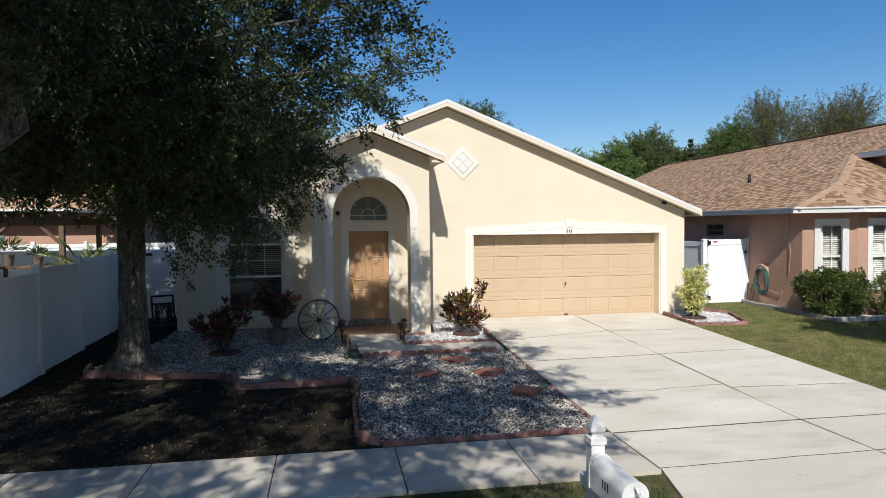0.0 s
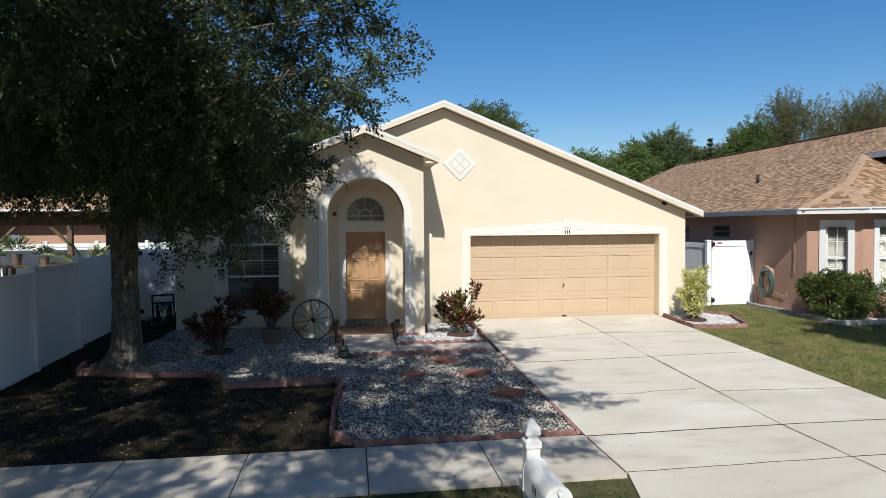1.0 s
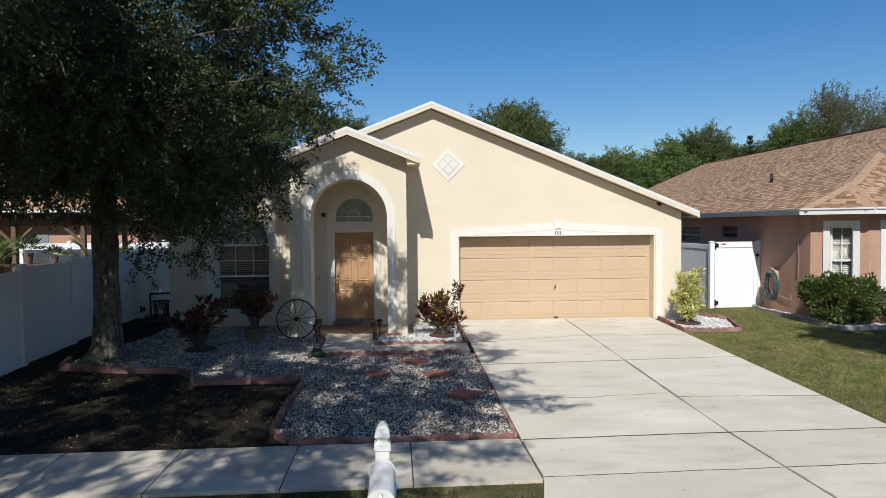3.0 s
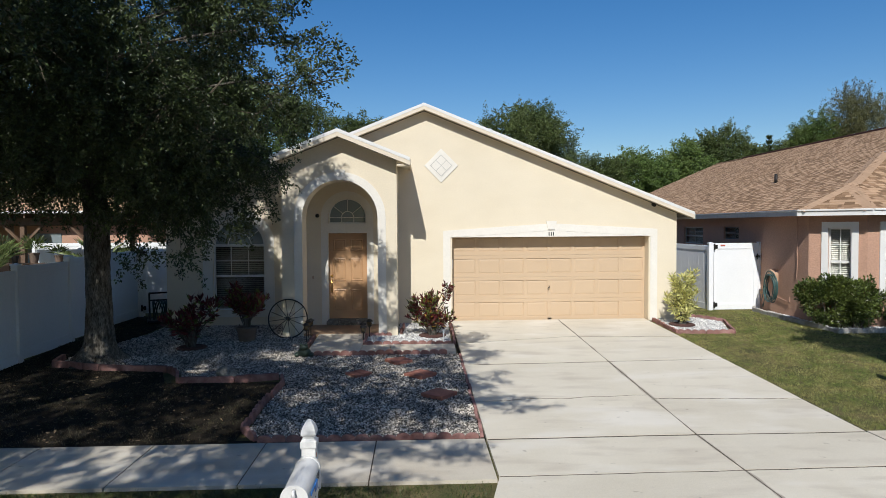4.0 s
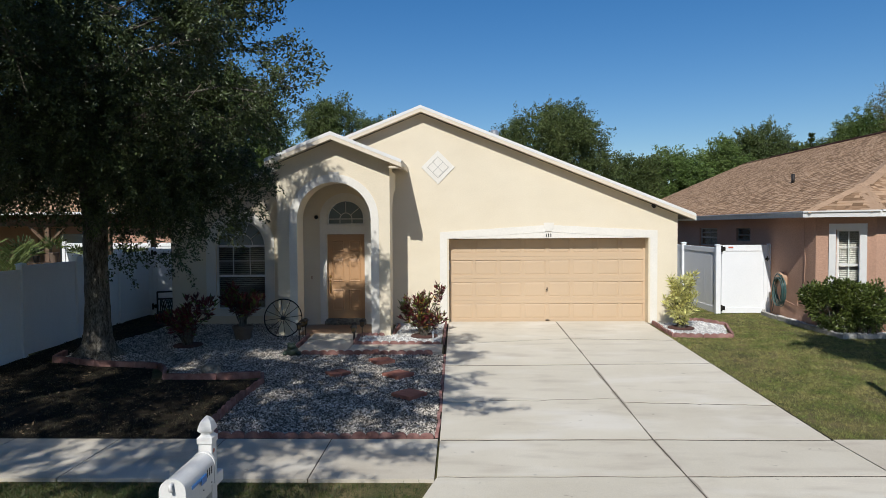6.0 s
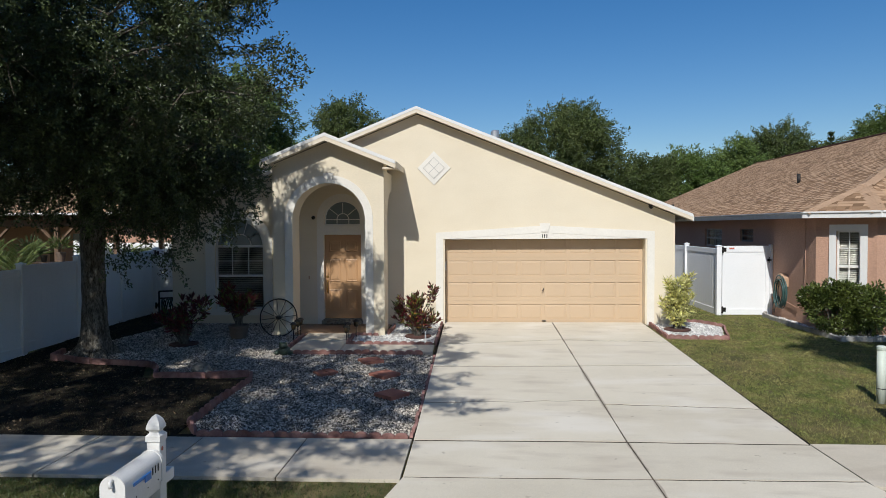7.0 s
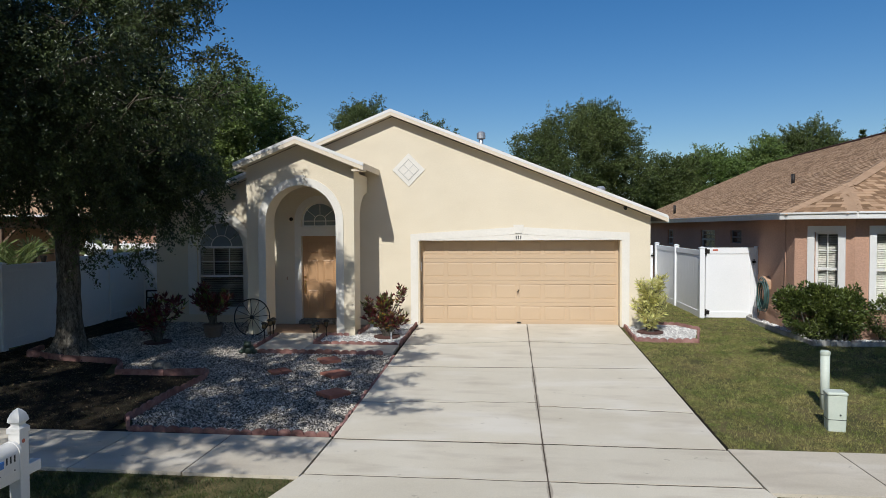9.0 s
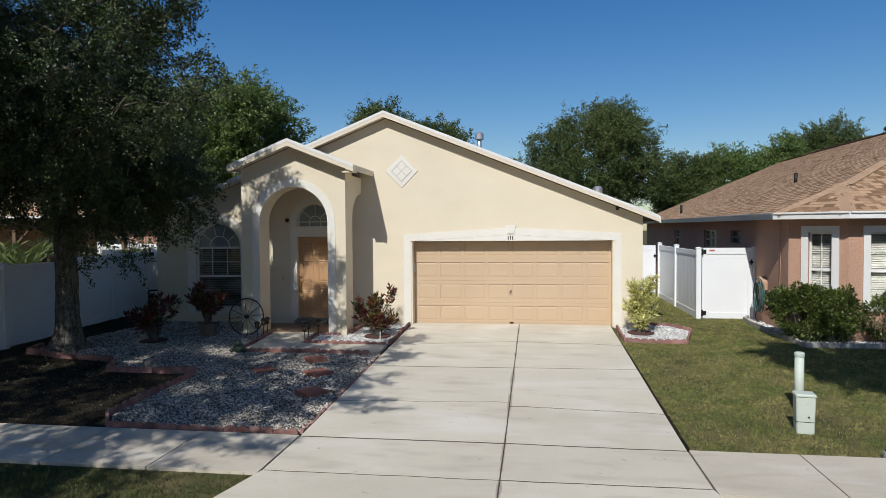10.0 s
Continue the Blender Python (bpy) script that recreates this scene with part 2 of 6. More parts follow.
# ---- building blocks ----
def thing(name, place=(0, 0, 0), label="", category="", group="", kind="", turn=0.0):
    ob = new(name)
    ob.matrix_world = pose(*place, 0, 0, turn)
    ob.empty_display_size = 0.1
    return tagged(ob, label, category, group, kind)


def mesh_of(name, bm, material, smooth=False):
    me = bpy.data.meshes.new(name)
    bmesh.ops.recalc_face_normals(bm, faces=bm.faces)
    bm.to_mesh(me)
    bm.free()
    me.materials.append(material)
    if not smooth:
        me.shade_flat()
    if smooth:
        me.shade_smooth()
    return me


def part(name, bm, material, parent=None, label="", smooth=False):
    """Links a bmesh as one mesh object under a thing or a part; the mesh is in the parent's own metres."""
    ob = new(name, bm if isinstance(bm, bpy.types.Mesh) else mesh_of(name, bm, material, smooth))
    ob.parent = parent
    return tagged(ob, label)


def box(x0, x1, y0, y1, z0, z1, bevel=0.0, bm=None):
    bm = bm or bmesh.new()
    m = Matrix.Translation(((x0 + x1) / 2, (y0 + y1) / 2, (z0 + z1) / 2)) @ Matrix.Diagonal((x1 - x0, y1 - y0, z1 - z0, 1))
    made = bmesh.ops.create_cube(bm, size=1, matrix=m)["verts"]
    if bevel:
        bmesh.ops.bevel(bm, geom=list({e for v in made for e in v.link_edges}), offset=bevel, segments=1, affect="EDGES")
    return bm


def solid(outline, holes, depth, axis="y", bm=None):
    """A flat shape with holes, drawn in two axes and thickened along the third. outline, holes: lists of pairs; depth: from, to."""
    bm = bm or bmesh.new()
    lay = {"y": lambda p: (p[0], depth[0], p[1]), "x": lambda p: (depth[0], p[0], p[1]), "z": lambda p: (p[0], p[1], depth[0])}[axis]
    edges = []
    for ring in (outline, *holes):
        vs = [bm.verts.new(lay(p)) for p in ring]
        edges += [bm.edges.new((vs[i], vs[i - 1])) for i in range(len(vs))]
    faces = [f for f in bmesh.ops.triangle_fill(bm, use_beauty=True, edges=edges)["geom"] if isinstance(f, bmesh.types.BMFace)]
    up = bmesh.ops.extrude_face_region(bm, geom=faces)["geom"]
    d = depth[1] - depth[0]
    bmesh.ops.translate(bm, verts=[v for v in up if isinstance(v, bmesh.types.BMVert)], vec={"y": (0, d, 0), "x": (d, 0, 0), "z": (0, 0, d)}[axis])
    return bm


def arc(cx, cz, rx, rz, a0, a1, n):
    return [(cx + rx * math.cos(radians(a0 + (a1 - a0) * i / n)), cz + rz * math.sin(radians(a0 + (a1 - a0) * i / n))) for i in range(n + 1)]


def tube(points, radii, sides=8, bm=None, cap=True):
    """A round bar through points, with a radius at each."""
    bm = bm or bmesh.new()
    points = [Vector(p) for p in points]
    rings = []
    side = None
    for i, p in enumerate(points):
        way = (points[min(i + 1, len(points) - 1)] - points[max(i - 1, 0)]).normalized()
        if side is None:
            side = way.orthogonal().normalized()
        side = (side - way * side.dot(way)).normalized()
        other = way.cross(side)
        r = radii[i] if isinstance(radii, (list, tuple)) else radii
        rings.append([bm.verts.new(p + r * (math.cos(math.tau * k / sides) * side + math.sin(math.tau * k / sides) * other)) for k in range(sides)])
    for a, b in zip(rings, rings[1:]):
        for k in range(sides):
            bm.faces.new((a[k], a[k - 1], b[k - 1], b[k]))
    if cap:
        bm.faces.new(rings[0])
        bm.faces.new(rings[-1][::-1])
    return bm


def turned(profile, sides=20, bm=None, centre=(0, 0)):
    """A lathe shape from pairs of radius and height."""
    bm = bm or bmesh.new()
    rings = [[bm.verts.new((centre[0] + r * math.cos(math.tau * k / sides), centre[1] + r * math.sin(math.tau * k / sides), z)) for k in range(sides)] for r, z in profile]
    for a, b in zip(rings, rings[1:]):
        for k in range(sides):
            bm.faces.new((a[k], a[k - 1], b[k - 1], b[k]))
    bm.faces.new(rings[0])
    bm.faces.new(rings[-1][::-1])
    return bm


def raw(name, verts, faces, material, parent=None, label="", smooth=False):
    me = bpy.data.meshes.new(name)
    faces = np.asarray(faces, dtype=np.int32)
    verts = np.asarray(verts, dtype=np.float32)
    me.vertices.add(len(verts))
    me.vertices.foreach_set("co", verts.ravel())
    k = faces.shape[1]
    me.loops.add(faces.size)
    me.loops.foreach_set("vertex_index", faces.ravel())
    me.polygons.add(len(faces))
    me.polygons.foreach_set("loop_start", np.arange(0, faces.size, k, dtype=np.int32))
    me.polygons.foreach_set("loop_total", np.full(len(faces), k, dtype=np.int32))
    me.update(calc_edges=True)
    me.materials.append(material)
    if not smooth:
        me.shade_flat()
    if smooth:
        me.shade_smooth()
    ob = new(name, me)
    ob.parent = parent
    return tagged(ob, label)


def ground_z(y):
    """The plot falls gently from the house to the pavement."""
    return 0.04 * max(min(y, 0.0), -7.75)


def inside(px, py, poly):
    """Which of the points lie in a polygon."""
    hit = np.zeros(len(px), bool)
    j = len(poly) - 1
    for i in range(len(poly)):
        (xi, yi), (xj, yj) = poly[i], poly[j]
        cross = ((yi > py) != (yj > py)) & (px < (xj - xi) * (py - yi) / ((yj - yi) or 1e-9) + xi)
        hit ^= cross
        j = i
    return hit


def leaves(rng, at, along, length, width, simple=False):
    """Folded diamond leaves, or simple pointed ones, at points, along directions."""
    n = len(at)
    along = along / np.linalg.norm(along, axis=1, keepdims=True)
    across = np.cross(along, rng.normal(size=(n, 3)))
    across /= np.linalg.norm(across, axis=1, keepdims=True) + 1e-9
    up = np.cross(along, across)
    ln = (length * rng.uniform(0.7, 1.25, n))[:, None]
    wd = (width * rng.uniform(0.75, 1.2, n))[:, None]
    mid = at + along * ln * 0.5
    if simple:
        v = np.stack([at - across * wd * 0.5, at + across * wd * 0.5, at + along * ln], 1).reshape(-1, 3)
        return v, np.arange(n * 3).reshape(-1, 3)
    v = np.stack([at, mid + across * wd * 0.5 + up * wd * 0.18, at + along * ln, mid - across * wd * 0.5 + up * wd * 0.18], 1).reshape(-1, 3)
    return v, np.arange(n * 4).reshape(-1, 4)


def unit(rng, n):
    v = rng.normal(size=(n, 3))
    return v / np.linalg.norm(v, axis=1, keepdims=True)


def crown_twigs(rng, blobs, count, gap=0.0, shell=0.55, clump=None, open_at=1.2, dense_to=None):
    """Places of twigs in a crown made of ellipsoids (centre, radii), denser near the outside, with gaps."""
    sizes = np.array([b[1][0] * b[1][1] * b[1][2] for b in blobs]) ** 0.8
    picks = rng.choice(len(blobs), size=count, p=sizes / sizes.sum())
    d = unit(rng, count)
    r = shell + (1 - shell) * rng.uniform(0, 1, count) ** 0.6
    r *= rng.uniform(0.82, 1.12, count)
    c = np.array([b[0] for b in blobs])[picks]
    s = np.array([b[1] for b in blobs])[picks]
    at = c + d * r[:, None] * s
    if gap:
        wave = np.array([noise.noise(Vector(p) * 0.9) for p in at])
        keep = wave > -0.5 + gap
        at, d = at[keep], d[keep]
    if clump is not None:
        # sprays hang together in clumps, with clear gaps between them along the light
        lean = np.array(sun_from) / sun_from.z
        u, v = at[:, 0] - lean[0] * at[:, 2], at[:, 1] - lean[1] * at[:, 2]
        wave = np.array([noise.noise(Vector((p * open_at, q * open_at, 3.3))) + 0.5 * noise.noise(Vector((p * 2.6 * open_at, q * 2.6 * open_at, 7.1))) for p, q in zip(u, v)])
        # the gaps close towards the west, where the crown is thickest, and widen at a thin place beside it
        closed = 0.5 * np.clip((dense_to - u) / 0.5, 0, 1) - 0.24 * np.clip((u - dense_to) / 0.25, 0, 1) * np.clip((-2.9 - u) / 0.4, 0, 1) * np.clip((v + 0.35) / 0.5, 0, 1) if dense_to is not None else 0.0
        keep = wave > clump - closed
        at, d = at[keep], d[keep]
    return at, d


def tree(name, base, blobs, trunk, material, seed, twigs=1500, per=45, leaf=(0.075, 0.03), spray=0.5, limb_to=9, gap=0.15, droop=0.35, extra=(), label="", category="tree", group="", fine=600, loose=0.14, simple=False, clump=None, dense_to=None):
    """A tree: a tapered trunk that parts into limbs, thin branches, and a crown of leafy twigs.
    trunk: points with radii. extra: more twig places, as branches (from, to) that carry leaves along their outer part."""
    rng = np.random.default_rng(seed)
    root = thing(name, base, label, category, group)
    b = np.array(base)
    pts = [Vector(p) - Vector(base) for p, r in trunk]
    line, radii = [], []
    for (p, q), (r0, r1) in zip(zip(pts, pts[1:]), zip([r for _, r in trunk], [r for _, r in trunk][1:])):
        n = max(2, int((q - p).length / 0.12))
        line += [p.lerp(q, k / n) for k in range(n)]
        radii += [r0 + (r1 - r0) * k / n for k in range(n)]
    bm = tube(line + [pts[-1]], radii + [trunk[-1][1]], 22)
    bm.verts.ensure_lookup_table()
    for i, v in enumerate(bm.verts):
        core = (line + [pts[-1]])[i // 22]
        a = math.tau * (i % 22) / 22
        out = v.co - core
        k = 0.10 * noise.noise(v.co * 3.1 + Vector((seed, 0, 0))) + 0.045 * math.sin(7 * a + 2.5 * noise.noise(Vector((0, seed, v.co.z * 1.5)))) + 0.03 * noise.noise(v.co * 14)
        k += 0.30 * math.exp(-max(v.co.z - pts[0].z - 0.2, 0) / 0.16) * math.sin(5 * a + seed)
        v.co = core + out * (1 + k)
    part("trunk", bm, BARK, root, smooth=True)
    at, d = crown_twigs(rng, blobs, twigs, gap, clump=clump, dense_to=dense_to)
    top = Vector(trunk[-1][0])
    branches = bmesh.new()
    far = rng.permutation(len(at))
    anchors = []
    for i in far[:limb_to]:
        end = Vector(at[i]) * 0.9 + top * 0.1
        k = rng.uniform(0.0, 1.98)
        start = Vector(trunk[-1 - int(k)][0]).lerp(Vector(trunk[-2 - int(k)][0]), k % 1)
        mid = start.lerp(end, 0.45) + Vector(rng.normal(0, 0.25, 3)) + Vector((0, 0, 0.35))
        line = [start, start.lerp(mid, 0.5) + Vector(rng.normal(0, 0.08, 3)), mid, mid.lerp(end, 0.5) + Vector(rng.normal(0, 0.12, 3)), end]
        r = trunk[-1][1]
        part("limb", tube([p - Vector(base) for p in line], [r * 0.6, r * 0.42, r * 0.26, r * 0.14, r * 0.05], 8), BARK, root, smooth=True)
        anchors += line[1:]
    for start, end, r in extra:
        start, end = Vector(start), Vector(end)
        line = [start.lerp(end, q) + Vector(rng.normal(0, 0.05, 3)) + Vector((0, 0, 0.5 * q * (1 - q))) for q in (0, 0.25, 0.5, 0.75, 1)]
        part("limb", tube([p - Vector(base) for p in line], [r * 0.6, r * 0.48, r * 0.36, r * 0.24, r * 0.12], 8), BARK, root, smooth=True)
        anchors += line[1:]
        for q in np.linspace(0.3, 1.0, int(3.6 * (end - start).length) + 2):
            centre = np.array(start.lerp(end, q)) + rng.normal(0, 0.26, 3) * (0.3 + 1.2 * (1 - q)) + np.array((0, 0, 0.5 * q * (1 - q)))
            tube([start.lerp(end, q * 0.85) - Vector(base) + Vector((0, 0, 0.5 * q * (1 - q))), Vector(centre) - Vector(base)], [0.008, 0.004], 4, branches, cap=False)
            for k in range(5):
                at = np.vstack([at, centre + rng.normal(0, 0.11, 3)])
                d = np.vstack([d, np.array((end - start).normalized()) + rng.normal(0, 0.6, 3)])
    near = np.array([tuple(a) for a in anchors])
    for i in far[limb_to:limb_to + fine]:
        j = np.argmin(((near - at[i]) ** 2).sum(1))
        start, end = Vector(near[j]), Vector(at[i])
        if (end - start).length > (3.0 if simple else 1.2):
            continue
        mid = start.lerp(end, 0.5) + Vector(rng.normal(0, 0.12, 3)) + Vector((0, 0, 0.12))
        tube([p - Vector(base) for p in (start, mid, end)], [0.016, 0.009, 0.003], 5, branches, cap=False)
    tagged(part("branchwork", branches, TWIG, root, smooth=True), kind="stuff")
    n = len(at) * per
    d = d / np.linalg.norm(d, axis=1, keepdims=True)
    way = d + rng.normal(0, 0.6, d.shape) - np.array((0, 0, droop))
    way /= np.linalg.norm(way, axis=1, keepdims=True)
    q = rng.uniform(-0.5, 1, (len(at), per, 1))
    spot = (at[:, None, :] + way[:, None, :] * q * spray + rng.normal(0, loose * spray, (len(at), per, 3))).reshape(-1, 3)
    aim = np.repeat(way, per, 0) + rng.normal(0, 0.75, (n, 3))
    v, f = leaves(rng, spot - b, aim, *leaf, simple=simple)
    raw("crown", v, f, material, root)
    return root


# ---- the ground ----
ground = bmesh.new()
ys = [-400, -60, -20.4, -20.2, -12.3, -12.1, -9.3, -7.75, -6, -4, -2, 0, 3, 30, 400]
xs = [-400, -60, -20, -8, 0, 8, 20, 60, 400]
rows = [[ground.verts.new((x, y, -0.5 if -20.3 < y < -12.2 else ground_z(y) - 0.02)) for x in xs] for y in ys]
for a, b in zip(rows, rows[1:]):
    for i in range(len(xs) - 1):
        ground.faces.new((a[i], a[i + 1], b[i + 1], b[i]))
tagged(part("ground", ground, LAWN, None, "dry green lawn soil round the houses"), category="ground", kind="structure")
tagged(part("road", box(-200, 200, -20.2, -12.3, -0.5, -0.46), ASPHALT, None, "grey asphalt street"), category="road", kind="structure")


# ---- the house ----
RIDGE_X, RIDGE_Z, PITCH = -0.68, 5.325, 0.401
HL, HR, BACK = -6.93, 5.59, 15.0


def roof_z(x):
    return RIDGE_Z - PITCH * abs(x - RIDGE_X)


house = thing("house", (0, 0, 0), "single-storey cream stucco house with a gabled front and tan garage door", "house")
arch_hole = [(-3.04, 0.12), (-2.1, 0.12), (-2.1, 2.23), (-3.04, 2.23)]
transom_hole = [(-3.03, 2.47), (-2.11, 2.47), (-2.11, 2.62)] + arc(-2.57, 2.62, 0.46, 0.44, 0, 180, 16)[1:-1] + [(-3.03, 2.62)]
WX0, WX1, WS, WZ0 = -5.82, -4.57, 1.95, 0.37
WC, WR = (WX0 + WX1) / 2, (WX1 - WX0) / 2
window_hole = [(WX0, WZ0), (WX1, WZ0), (WX1, WS)] + arc(WC, WS, WR, 0.68, 0, 180, 20)[1:-1] + [(WX0, WS)]
GX0, GX1, GZ = -0.055, 4.925, 2.105
facade = [(HL, -0.25), (GX0, -0.25), (GX0, GZ), (GX1, GZ), (GX1, -0.25), (HR, -0.25), (HR, roof_z(HR) - 0.14), (RIDGE_X, RIDGE_Z - 0.14), (HL, roof_z(HL) - 0.14)]
part("front_wall", solid(facade, [arch_hole, transom_hole, window_hole], (0.0, 0.2)), CREAM, house)
for x0, x1 in ((HL, HL + 0.2), (HR - 0.2, HR)):
    part("side_wall", box(x0, x1, 0.202, BACK, -0.25, 2.66), CREAM, house)
part("back_wall", solid([(HL, -0.25), (HR, -0.25), (HR, roof_z(HR) - 0.14), (RIDGE_X, RIDGE_Z - 0.14), (HL, roof_z(HL) - 0.14)], [], (BACK, BACK + 0.2)), CREAM, house)
part("garage_floor", box(-0.3, 5.2, 0.2, 6.0, -0.2, -0.012), CONCRETE, house)
part("garage_lining", box(-0.4, 5.3, 0.9, 1.0, -0.1, 2.6), DARK, house)


def roof_side(edge_x, ridge_x, ridge_z, y0, y1, pitch=PITCH, thick=0.10):
    z = ridge_z - pitch * abs(edge_x - ridge_x)
    bm = bmesh.new()
    ring = [(edge_x, z), (ridge_x, ridge_z), (ridge_x, ridge_z - thick), (edge_x, z - thick)]
    return solid(ring, [], (y0, y1), "y", bm)


def rake(edge_x, ridge_x, ridge_z, y, pitch=PITCH, high=0.17, deep=0.035):
    z = ridge_z - pitch * abs(edge_x - ridge_x)
    return solid([(edge_x, z + 0.012), (ridge_x, ridge_z + 0.012), (ridge_x, ridge_z + 0.012 - high), (edge_x, z + 0.012 - high)], [], (y - deep, y))


OVER = -0.21
for edge in (-7.28, 5.94):
    slope = part("roof", roof_side(edge, RIDGE_X, RIDGE_Z, OVER, BACK + 0.5), GREYROOF, house)
    part("rake_board", rake(edge, RIDGE_X, RIDGE_Z, OVER - 0.003, high=0.145), FASCIA, house)
    part("drip_edge", rake(edge, RIDGE_X, RIDGE_Z + 0.012, OVER - 0.0385, high=0.07, deep=0.006), WHITE, house)
    z = RIDGE_Z - PITCH * abs(edge - RIDGE_X)
    out = math.copysign(0.03, edge)
    part("eave_board", box(min(edge, edge + out), max(edge, edge + out), OVER, BACK + 0.5, z - 0.15, z + 0.0), WHITE, house)
    part("soffit", roof_side(edge, RIDGE_X, RIDGE_Z - 0.102, OVER, 0.0, thick=0.02), CREAM, house)

# the garage opening: white surround with a low arch and a keystone, a sectional door
low = [(GX0, GZ), (2.44, 2.262), (GX1, GZ)]
high = [(-0.235, 2.27), (2.44, 2.435), (5.10, 2.285)]
surround = [(-0.235, 0.0)] + high + [(5.10, 0.0), (GX1, 0.0)] + low[::-1] + [(GX0, 0.0)]
part("garage_trim", solid(surround, [], (-0.016, -0.002)), TRIM, house)
part("garage_header", solid([(GX0 + 0.002, GZ + 0.002), (2.44, 2.26), (GX1 - 0.002, GZ + 0.002)], [], (-0.009, -0.002)), TRIM, house)
part("keystone", solid([(2.36, 2.285), (2.52, 2.285), (2.58, 2.49), (2.31, 2.49)], [], (-0.035, -0.018)), TRIM, house)
part("door_jamb", box(GX1 - 0.04, GX1 - 0.001, 0.0, 0.30, 0.0, GZ), CREAM, house)
part("door_jamb", box(GX0 + 0.001, GX0 + 0.04, 0.0, 0.30, 0.0, GZ), CREAM, house)
garage_door = part("garage_door", box(GX0 + 0.04, GX1 - 0.04, 0.225, 0.245, -0.02, 2.2), TAN, house, "tan sectional garage door with raised panels")
garage_door.location.y = 0.08
SECTION, DX0, DX1 = 0.5485, GX0 + 0.045, GX1 - 0.045
for i in range(4):
    z0 = 0.002 + SECTION * i
    bm = box(DX0, DX1, 0.206, 0.223, z0, z0 + SECTION - 0.0025)
    rings = []
    for k in range(8):
        x0 = DX0 + 0.02 + (DX1 - DX0 - 0.04) * k / 8 + 0.034
        x1, a, b = x0 + (DX1 - DX0 - 0.04) / 8 - 0.068, z0 + 0.085, z0 + SECTION - 0.088
        rings.append([(x0, a), (x1, a), (x1, b), (x0, b)])
        loops = []
        for e, y in ((0.0, 0.2055), (0.014, 0.2055), (0.045, 0.199)):
            loops.append([bm.verts.new((x, y, z)) for x, z in ((x0 + e, a + e), (x1 - e, a + e), (x1 - e, b - e), (x0 + e, b - e))])
        for p, q in zip(loops, loops[1:]):
            for m in range(4):
                bm.faces.new((p[m], p[m - 1], q[m - 1], q[m]))
        bm.faces.new(loops[-1])
    solid([(DX0, z0), (DX1, z0), (DX1, z0 + SECTION - 0.0025), (DX0, z0 + SECTION - 0.0025)], rings, (0.19, 0.2058), "y", bm)
    part("section", bm, TAN, garage_door)
part("door_handle", tube([(2.44, 0.18, 0.86), (2.44, 0.14, 0.84), (2.40, 0.14, 0.80)], 0.012, 6), BLACK, garage_door, "small black turning handle")
part("pull_handle", box(2.40, 2.50, 0.16, 0.19, 0.035, 0.06, 0.006), BLACK, garage_door)
part("hinge_strap", box(GX0 + 0.041, GX0 + 0.066, 0.235, 0.268, 1.32, 1.55, 0.004), WHITE, house)
for k in range(3):
    part("number_plate", box(2.375 + 0.055 * k, 2.397 + 0.055 * k, -0.018, -0.009, 2.135, 2.22), INK, house, "dark house number bars")

GROUT = surface("grey_grout", (0.46, 0.44, 0.40), (0.52, 0.50, 0.46), 9, 0.9, 0.1, 60, 0.1)
# the diamond ornament: a border round four small tiles
ornament = part("diamond_ornament", solid([(-0.27, 3.45), (0.14, 3.865), (-0.27, 4.28), (-0.68, 3.865)], [], (-0.018, -0.002)), TRIM, house, "white stucco diamond ornament with four tiles")
for a in (-1, 1):
    for b in (-1, 1):
        cx, cz = -0.27 + 0.0625 * (a + b), 3.865 + 0.0625 * (a - b)
        part("tile", solid([(cx, cz - 0.115), (cx + 0.115, cz), (cx, cz + 0.115), (cx - 0.115, cz)], [], (-0.023, -0.019)), TRIM, ornament)
    cx = -0.27
for p, q in (((-0.27, 3.605), (-0.01, 3.865)), ((-0.01, 3.865), (-0.27, 4.125)), ((-0.27, 4.125), (-0.53, 3.865)), ((-0.53, 3.865), (-0.27, 3.605)), ((-0.40, 3.735), (-0.14, 3.995)), ((-0.40, 3.995), (-0.14, 3.735))):
    d = Vector((q[0] - p[0], q[1] - p[1])).normalized() * 0.006
    part("joint", solid([(p[0] - d.y, p[1] + d.x), (p[0] + d.y, p[1] - d.x), (q[0] + d.y, q[1] - d.x), (q[0] - d.y, q[1] + d.x)], [], (-0.0255, -0.0235)), GROUT, ornament)
part("security_camera", tube([(5.0, 0.0, 2.89), (5.0, -0.05, 2.89), (4.98, -0.14, 2.86)], [0.05, 0.035, 0.04], 10), BLACK, house, "small black camera under the rake")

# the porch: a gabled front on two piers, an arch in front and half arches at the sides
PX0, PX1, PY0, PY1, PC = -3.87, -1.32, -1.42, -0.86, -2.585
PR_Z = 4.49


def porch_z(x):
    return PR_Z - PITCH * abs(x - PC)


arch_in = arc(PC, 2.58, 0.835, 0.84, 180, 0, 28)
front = [(PX0, -0.2), (PC - 0.835, -0.2)] + arch_in + [(PC + 0.835, -0.2), (PX1, -0.2), (PX1, porch_z(PX1) - 0.13), (PC, PR_Z - 0.13), (PX0, porch_z(PX0) - 0.13)]
part("porch_front", solid(front, [], (PY0, PY1)), CREAM, house)
arch_out = arc(PC, 2.58, 1.015, 1.02, 0, 180, 28)
part("arch_trim", solid([(PC - 0.836, -0.1)] + arch_in + [(PC + 0.836, -0.1), (PC + 1.015, -0.1)] + arch_out + [(PC - 1.015, -0.1)], [], (PY0 - 0.018, PY0 - 0.002)), TRIM, house)
